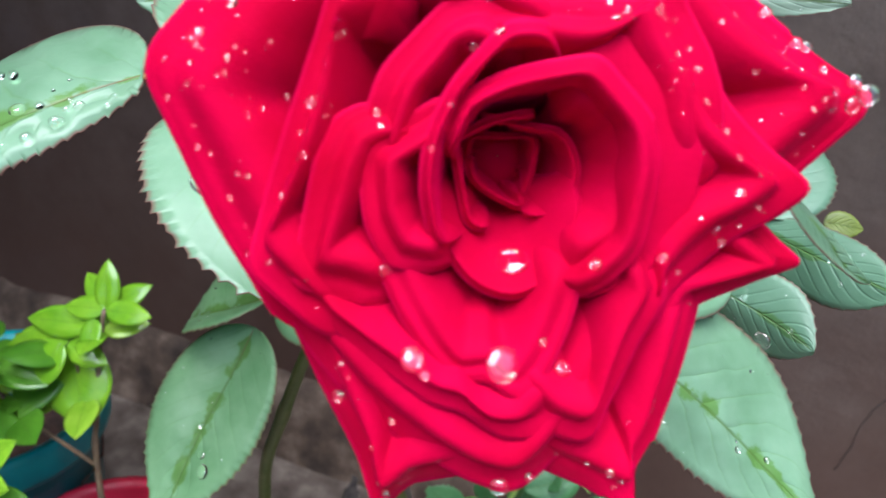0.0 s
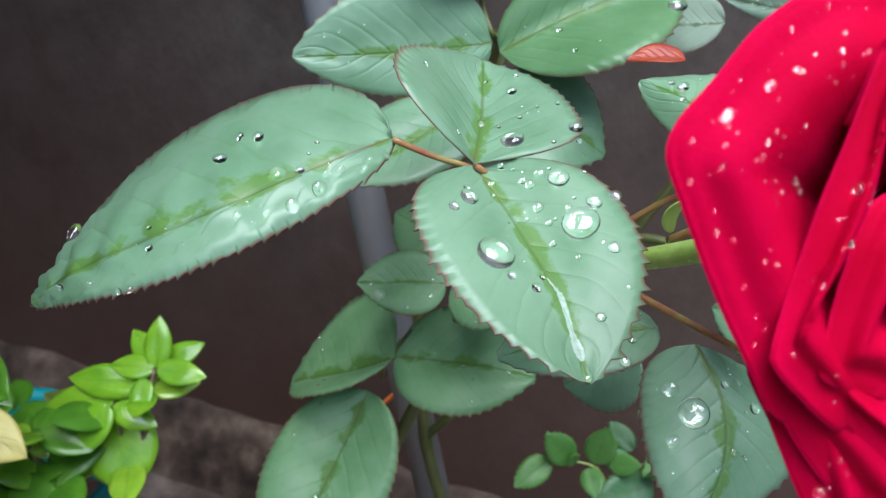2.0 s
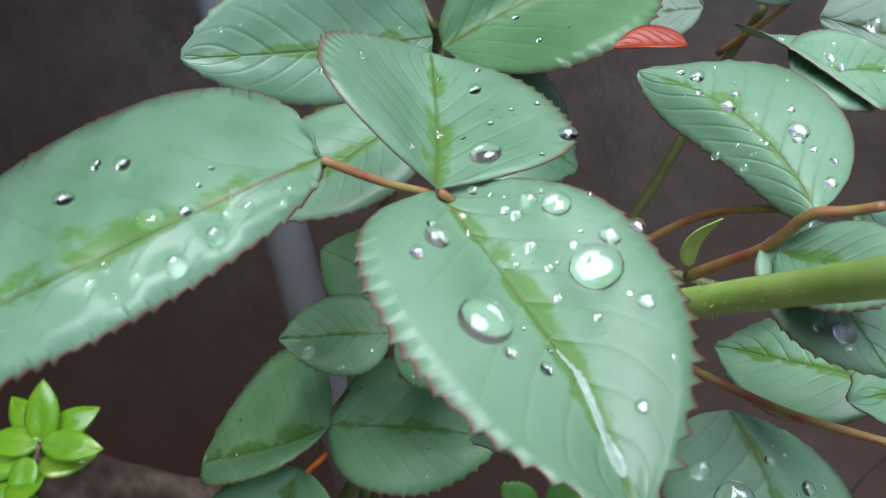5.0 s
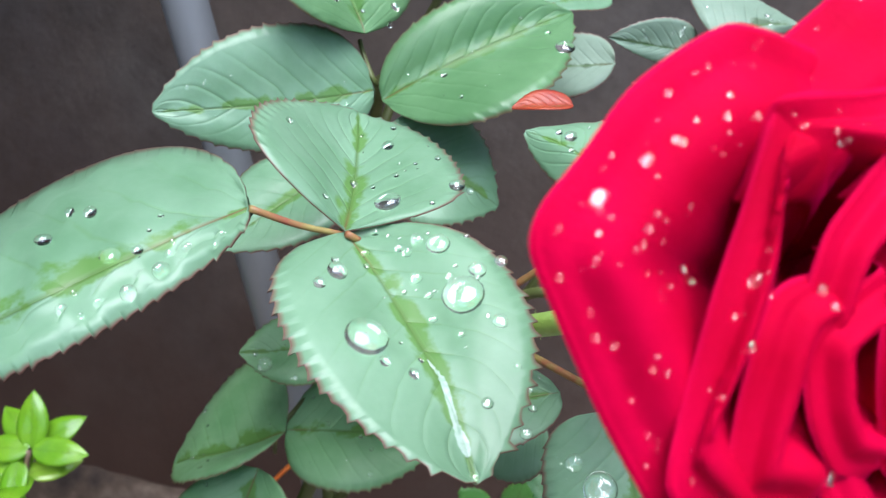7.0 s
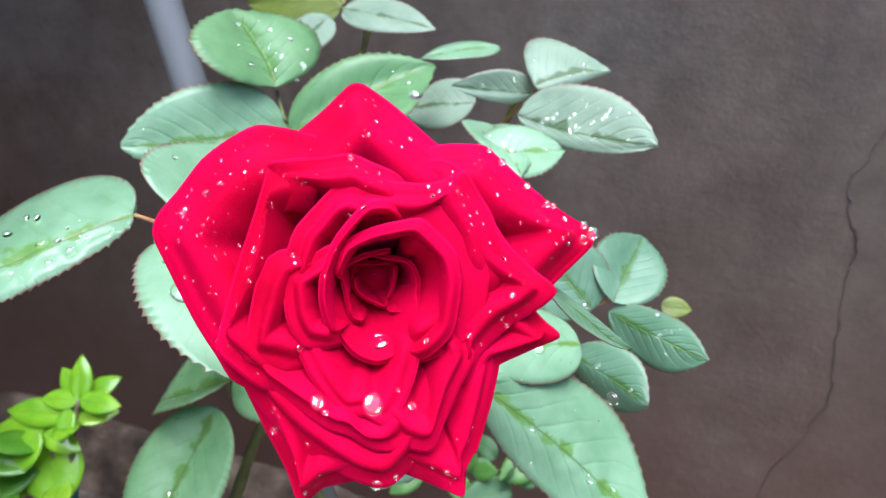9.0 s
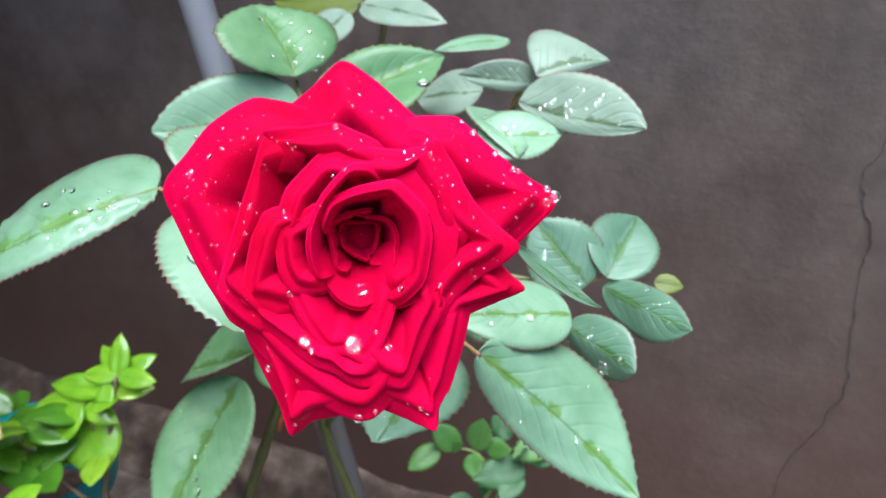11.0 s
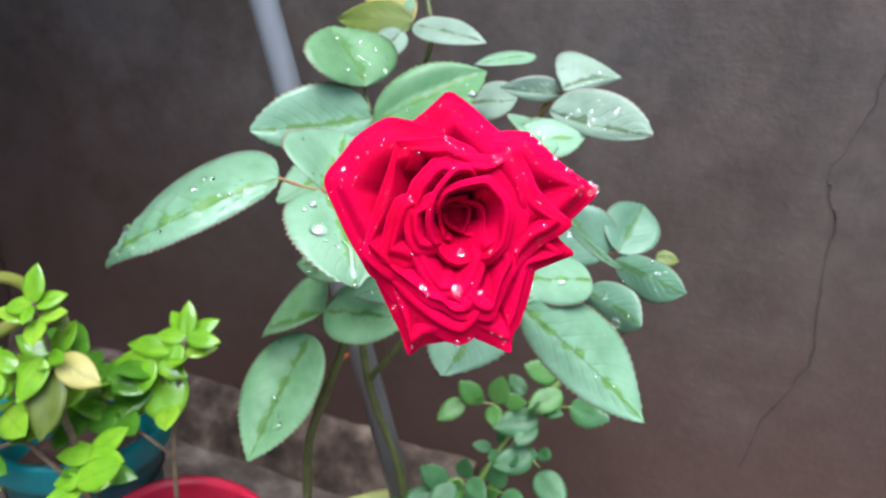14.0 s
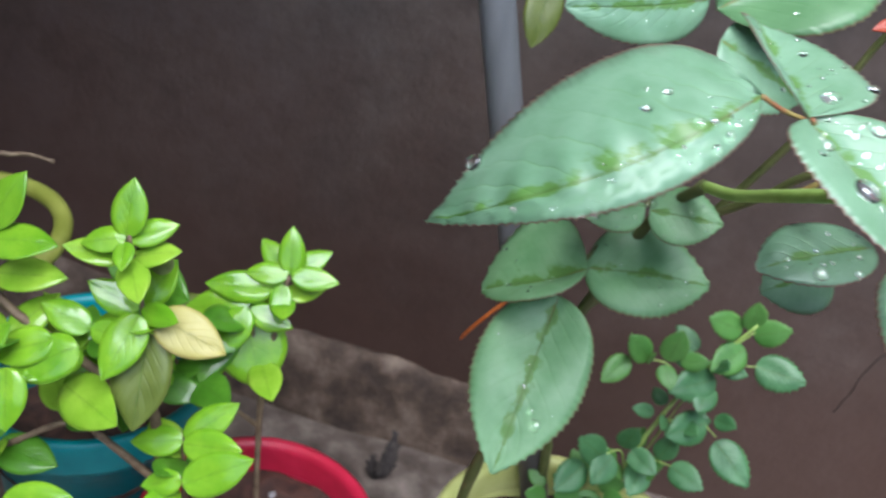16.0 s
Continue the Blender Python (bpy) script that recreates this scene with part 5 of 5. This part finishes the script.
# ---- water drops ----
def drop_mesh(name, r, flat=0.62, seed=0, su=18, sv=12):
    """A bead of water resting on z = 0."""
    verts, faces = [(0, 0, r * flat * 1.7)], []
    for i in range(1, sv):
        th = math.pi * i / sv
        for k in range(su):
            a = 2 * math.pi * k / su
            q = r * math.sin(th) * (1 + 0.08 * noise.noise(Vector((math.cos(a), math.sin(a), seed * 2.3))))
            z = r * flat * math.cos(th) + r * flat * 0.7
            verts.append((q * math.cos(a), q * math.sin(a), max(z, 0.0)))
    verts.append((0, 0, 0.0))
    for k in range(su):
        j = (k + 1) % su
        faces.append((0, 1 + k, 1 + j))
        for i in range(sv - 2):
            a, b = 1 + i * su + k, 1 + i * su + j
            faces.append((a, a + su, b + su, b))
        faces.append((1 + (sv - 2) * su + k, len(verts) - 1, 1 + (sv - 2) * su + j))
    return verts, faces


def stand(place, normal, spin=0.0):
    q = Vector(normal).to_track_quat("Z", "Y")
    return Matrix.Translation(place) @ q.to_matrix().to_4x4() @ Matrix.Rotation(spin, 4, "Z")


def drop(surface, u, v, r, flat=0.62, where="leaf"):
    m = stand(surface.place(u, v) + surface.normal(u, v) * 0.00006, surface.normal(u, v), u * 7)
    vs, fs = drop_mesh("water_drop", r, flat, seed=int(u * 50 + v * 90))
    ob = thing("water_drop", "clear round water drop resting on a " + where, "water drop", "water drops", mesh_from("water_drop", vs, fs, WATER))
    ob.matrix_world = m
    ob.visible_shadow = False


def sprinkle(name, surfaces, count, r0, r1, seed, label, where):
    """Many tiny beads, too many to count, as one object."""
    rnd = random.Random(seed)
    verts, faces = [], []
    for _ in range(count):
        s, (ua, ub), (va, vb) = rnd.choice(surfaces)
        u, v, r = rnd.uniform(ua, ub), rnd.uniform(va, vb), r0 + (r1 - r0) * rnd.random() ** 2.5
        m = stand(s.place(u, v), s.normal(u, v))
        vs, fs = drop_mesh("bead", r, rnd.uniform(0.5, 0.75), rnd.random() * 9, 10, 7)
        k = len(verts)
        verts += [m @ Vector(q) for q in vs]
        faces += [tuple(i + k for i in f) for f in fs]
    beads = tagged(new(name, mesh_from(name, verts, faces, WATER)), label, "water drops", kind="stuff")
    beads.visible_shadow = False


def drops_on(key, beads):
    """Beads on one leaflet or petal: across, along, radius in millimetres."""
    on_petal = key in PETALS
    for u, v, r in beads:
        flat = 0.50 if r > 2.6 else 0.62 if r > 1.6 else 0.75
        if on_petal:
            flat = 0.30 if r > 2.2 else 0.45 if r > 1.2 else 0.7
            r *= 0.8 if r < 4 else 1.0
        drop((PETALS if on_petal else BLADES)[key], u, v, r * 0.001, flat, "red rose petal" if on_petal else "rose leaf")


drops_on("A", [(0.043, 0.216, 1.98), (0.298, 0.328, 1.63), (0.374, 0.25, 1.37), (0.472, 0.295, 1.07), (0.014, 0.173, 1.1), (-0.201, 0.134, 1.11), (-0.679, 0.1, 1.41), (-0.583, 0.151, 1.8), (-0.723, 0.202, 1.65), (-0.683, 0.244, 1.15), (-0.299, 0.305, 1.25), (-0.334, 0.055, 0.94), (-0.697, 0.031, 0.84), (-0.871, 0.064, 1.14), (-0.174, 0.278, 0.67), (-0.608, 0.279, 0.57), (-0.339, 0.48, 0.95), (-0.98, 0.55, 0.85), (0.065, 0.483, 0.58), (0.012, 0.444, 0.57), (0.112, 0.153, 0.51), (-0.075, 0.121, 0.61), (0.895, 0.802, 2.83), (-0.964, 0.577, 0.85), (-0.776, 0.64, 1.08), (-0.432, 0.739, 0.88)])
drops_on("B", [(0.496, 0.515, 4.22), (-0.484, 0.439, 4.42), (-0.646, 0.211, 2.62), (0.443, 0.224, 2.19), (0.623, 0.269, 1.36), (-0.683, 0.568, 1.55), (-0.723, 0.364, 1.91), (-0.268, 0.286, 1.38), (-0.194, 0.456, 0.96), (0.251, 0.648, 1.2), (-0.583, 0.152, 1.52), (-0.388, 0.176, 1.23), (-0.371, 0.147, 1.05), (-0.498, 0.341, 0.91), (-0.266, 0.367, 0.9), (-0.334, 0.553, 0.77), (-0.98, 0.354, 1.39), (-0.509, 0.041, 1.07), (0.089, 0.174, 0.74), (-0.603, 0.311, 0.55), (-0.139, 0.277, 0.46), (0.195, 0.52, 0.42), (-0.607, 0.532, 0.61), (-0.961, 0.21, 0.57), (-0.496, 0.076, 0.48), (0.0, 0.985, 1.25)])
drops_on("C", [(-0.495, 0.694, 3.04), (-0.269, 0.631, 1.83), (0.037, 0.524, 1.24)])
drops_on("D", [(-0.867, 0.287, 2.17), (0.14, 0.283, 1.39), (-0.079, 0.721, 0.95)])
drops_on("E", [(-0.087, 0.224, 2.08), (-0.088, 0.436, 2.48), (-0.32, 0.401, 2.04), (-0.449, 0.626, 1.77), (-0.266, 0.282, 1.83)])
drops_on("E5", [(-0.65, 0.4, 1.62)])
drops_on("F3", [(0.574, 0.626, 2.79), (-0.136, 0.367, 1.28)])
drops_on("F4", [(-0.4, 0.6, 2.11), (-0.15, 0.1, 1.59)])
drops_on("F6", [(-0.15, 0.375, 2.38), (0.6, 0.425, 1.44), (-0.4, 0.7, 1.16)])
drops_on("G", [(0.004, 0.588, 1.63), (0.327, 0.329, 2.11), (0.172, 0.8, 1.59), (-0.963, 0.481, 0.98), (-0.783, 0.351, 0.85), (0.522, 0.073, 1.21), (0.376, 0.229, 0.83), (0.601, 0.152, 0.83), (0.229, 0.872, 0.92), (0.452, 0.44, 0.87)])
drops_on("G2", [(-0.55, 0.075, 2.3), (0.4, 0.675, 2.21)])
drops_on("G3", [(-0.25, 0.325, 1.31), (-0.05, 0.375, 1.04)])
drops_on("H", [(-0.608, 0.728, 2.57)])
drops_on("H2", [(-0.55, 0.025, 2.45)])
drops_on("I1", [(-0.75, 0.628, 1.16)])
drops_on("I2", [(0.35, 0.704, 0.51), (0.15, 0.678, 0.5), (-0.25, 0.855, 0.88)])
drops_on("I4", [(0.2, 0.402, 3.17), (0.5, 0.477, 0.79)])
drops_on("I5", [(-0.5, 0.276, 1.63)])
drops_on("I9", [(0.5, 0.764, 0.77), (-0.5, 0.301, 0.87)])
drops_on("I3", [(0.05, 0.45, 3.0)])
drops_on("J", [(0.667, 0.14, 1.75), (0.241, 0.298, 1.16), (0.487, 0.448, 1.18), (0.701, 0.302, 0.88), (0.333, 0.625, 0.88), (0.953, 0.034, 1.16)])
drops_on("K", [(0.85, 0.775, 3.24)])
drops_on("L1", [(-0.3, 0.352, 2.18), (-0.2, 0.377, 1.02)])
drops_on("L2", [(0.15, 0.75, 1.27)])
drops_on("M", [(0.386, 0.395, 4.15), (0.628, 0.261, 2.31), (-0.091, 0.217, 1.27), (-0.388, 0.327, 1.67), (0.652, 0.558, 1.75)])
drops_on("M1", [(-0.05, 0.477, 1.12), (0.1, 0.377, 0.67)])
drops_on("M2", [(-0.15, 0.871, 1.02)])
drops_on("M3", [(-0.65, 0.352, 0.96), (-0.45, 0.352, 0.56), (-0.25, 0.332, 0.95), (0.2, 0.518, 0.7), (-0.45, 0.857, 0.79)])
drops_on("M4", [(0.15, 0.804, 0.88), (-0.45, 0.704, 0.76), (-0.05, 0.92, 1.7)])
drops_on("M5", [(0.8, 0.377, 1.29), (-0.6, 0.427, 0.59)])
drops_on("M6", [(0.25, 0.487, 0.76), (0.35, 0.871, 0.64)])
drops_on("N3", [(-0.704, 0.599, 2.76), (-0.884, 0.292, 1.76), (0.505, 0.313, 1.04), (0.102, 0.486, 1.03)])
drops_on("P1", [(0, 0.553, 1.5), (0.3, 0.671, 0.59), (0.2, 0.216, 0.66), (-0.2, 0.18, 0.49), (0.1, 0.24, 0.66), (-0.15, 0.487, 1.05)])
drops_on("P2", [(-0.4, 0.18, 1.58), (-0.45, 0.549, 0.66)])
drops_on("P3", [(-0.25, 0.678, 1.62), (0.05, 0.301, 0.59), (0.2, 0.871, 0.94), (0.1, 0.857, 1.08), (0, 0.764, 0.81), (-0.2, 0.93, 2.1), (-0.1, 0.93, 1.3), (0.08, 0.93, 1.0), (0.2, 0.94, 1.0), (0.32, 0.93, 1.2), (0.44, 0.93, 0.8)])
drops_on("P5", [(-0.25, 0.402, 0.79)])
drops_on("P6", [(-0.35, 0.653, 1.2)])
drops_on("T", [(0.371, 0.154, 3.01), (0.36, 0.618, 1.48), (0.949, 0.254, 1.87), (0.381, 0.37, 0.75), (0.178, 0.308, 0.63), (0.837, 0.506, 0.77), (0.859, 0.124, 0.69), (0.581, 0.461, 0.55)])
drops_on("top3", [(-0.6, 0.6, 1.28)])


def water_film(surface, path, label):
    """A thin run of water along a leaflet: (across, along, half-width in millimetres) places, joined."""
    verts, faces = [], []
    line = spline([(u, v, w) for u, v, w in path], 60)
    for i, (u, v, w) in enumerate(line):
        w = max(w + 0.35 * noise.noise(Vector((i * 0.55, 1.3, 2.1))), 0.08) * 0.001 if 0 < i < 60 else 0.00003
        side = w / max(surface.half(v), 0.001)
        n = surface.normal(u, v)
        for k in range(7):
            q = k / 3 - 1
            verts.append(surface.place(u + side * q, v) + n * (0.00005 + 0.00022 * (1 - q * q)))
    for i in range(60):
        for k in range(6):
            a = i * 7 + k
            faces.append((a, a + 7, a + 8, a + 1))
    film = thing("water_streak", label, "water streak", data=mesh_from("water_streak", verts, faces, FILM))
    film.visible_shadow = False


water_film(BLADES["B"], [(0.02, 0.58, 0.25), (-0.02, 0.66, 0.5), (0.0, 0.74, 0.65), (0.03, 0.82, 0.6), (0.02, 0.88, 1.1), (0.0, 0.92, 0.5)], "pale streak of drying water along the leaf's midrib")

BACK = [BLADES[k] for k in ("A", "B", "T", "I", "J", "K", "E", "E2", "E3", "E5", "C", "CR", "CL", "D", "M", "N3", "F2", "F3", "F6", "G", "G2", "G3", "H", "H2")]
sprinkle("droplets_on_leaves", [(b, (-0.85, 0.85), (0.08, 0.85)) for b in BACK], 330, 0.00025, 0.0013, 5, "fine water droplets scattered over the rose leaves", "leaf")
sprinkle("droplets_on_petals", [(PETALS[k], (-0.75, 0.75), (0.26, 0.70)) for k in ("P1", "P1", "P2", "P3", "P3", "M1", "M2", "M3", "P5", "P6", "M6")], 300, 0.00015, 0.00052, 6, "fine water droplets scattered over the red petals", "petal")
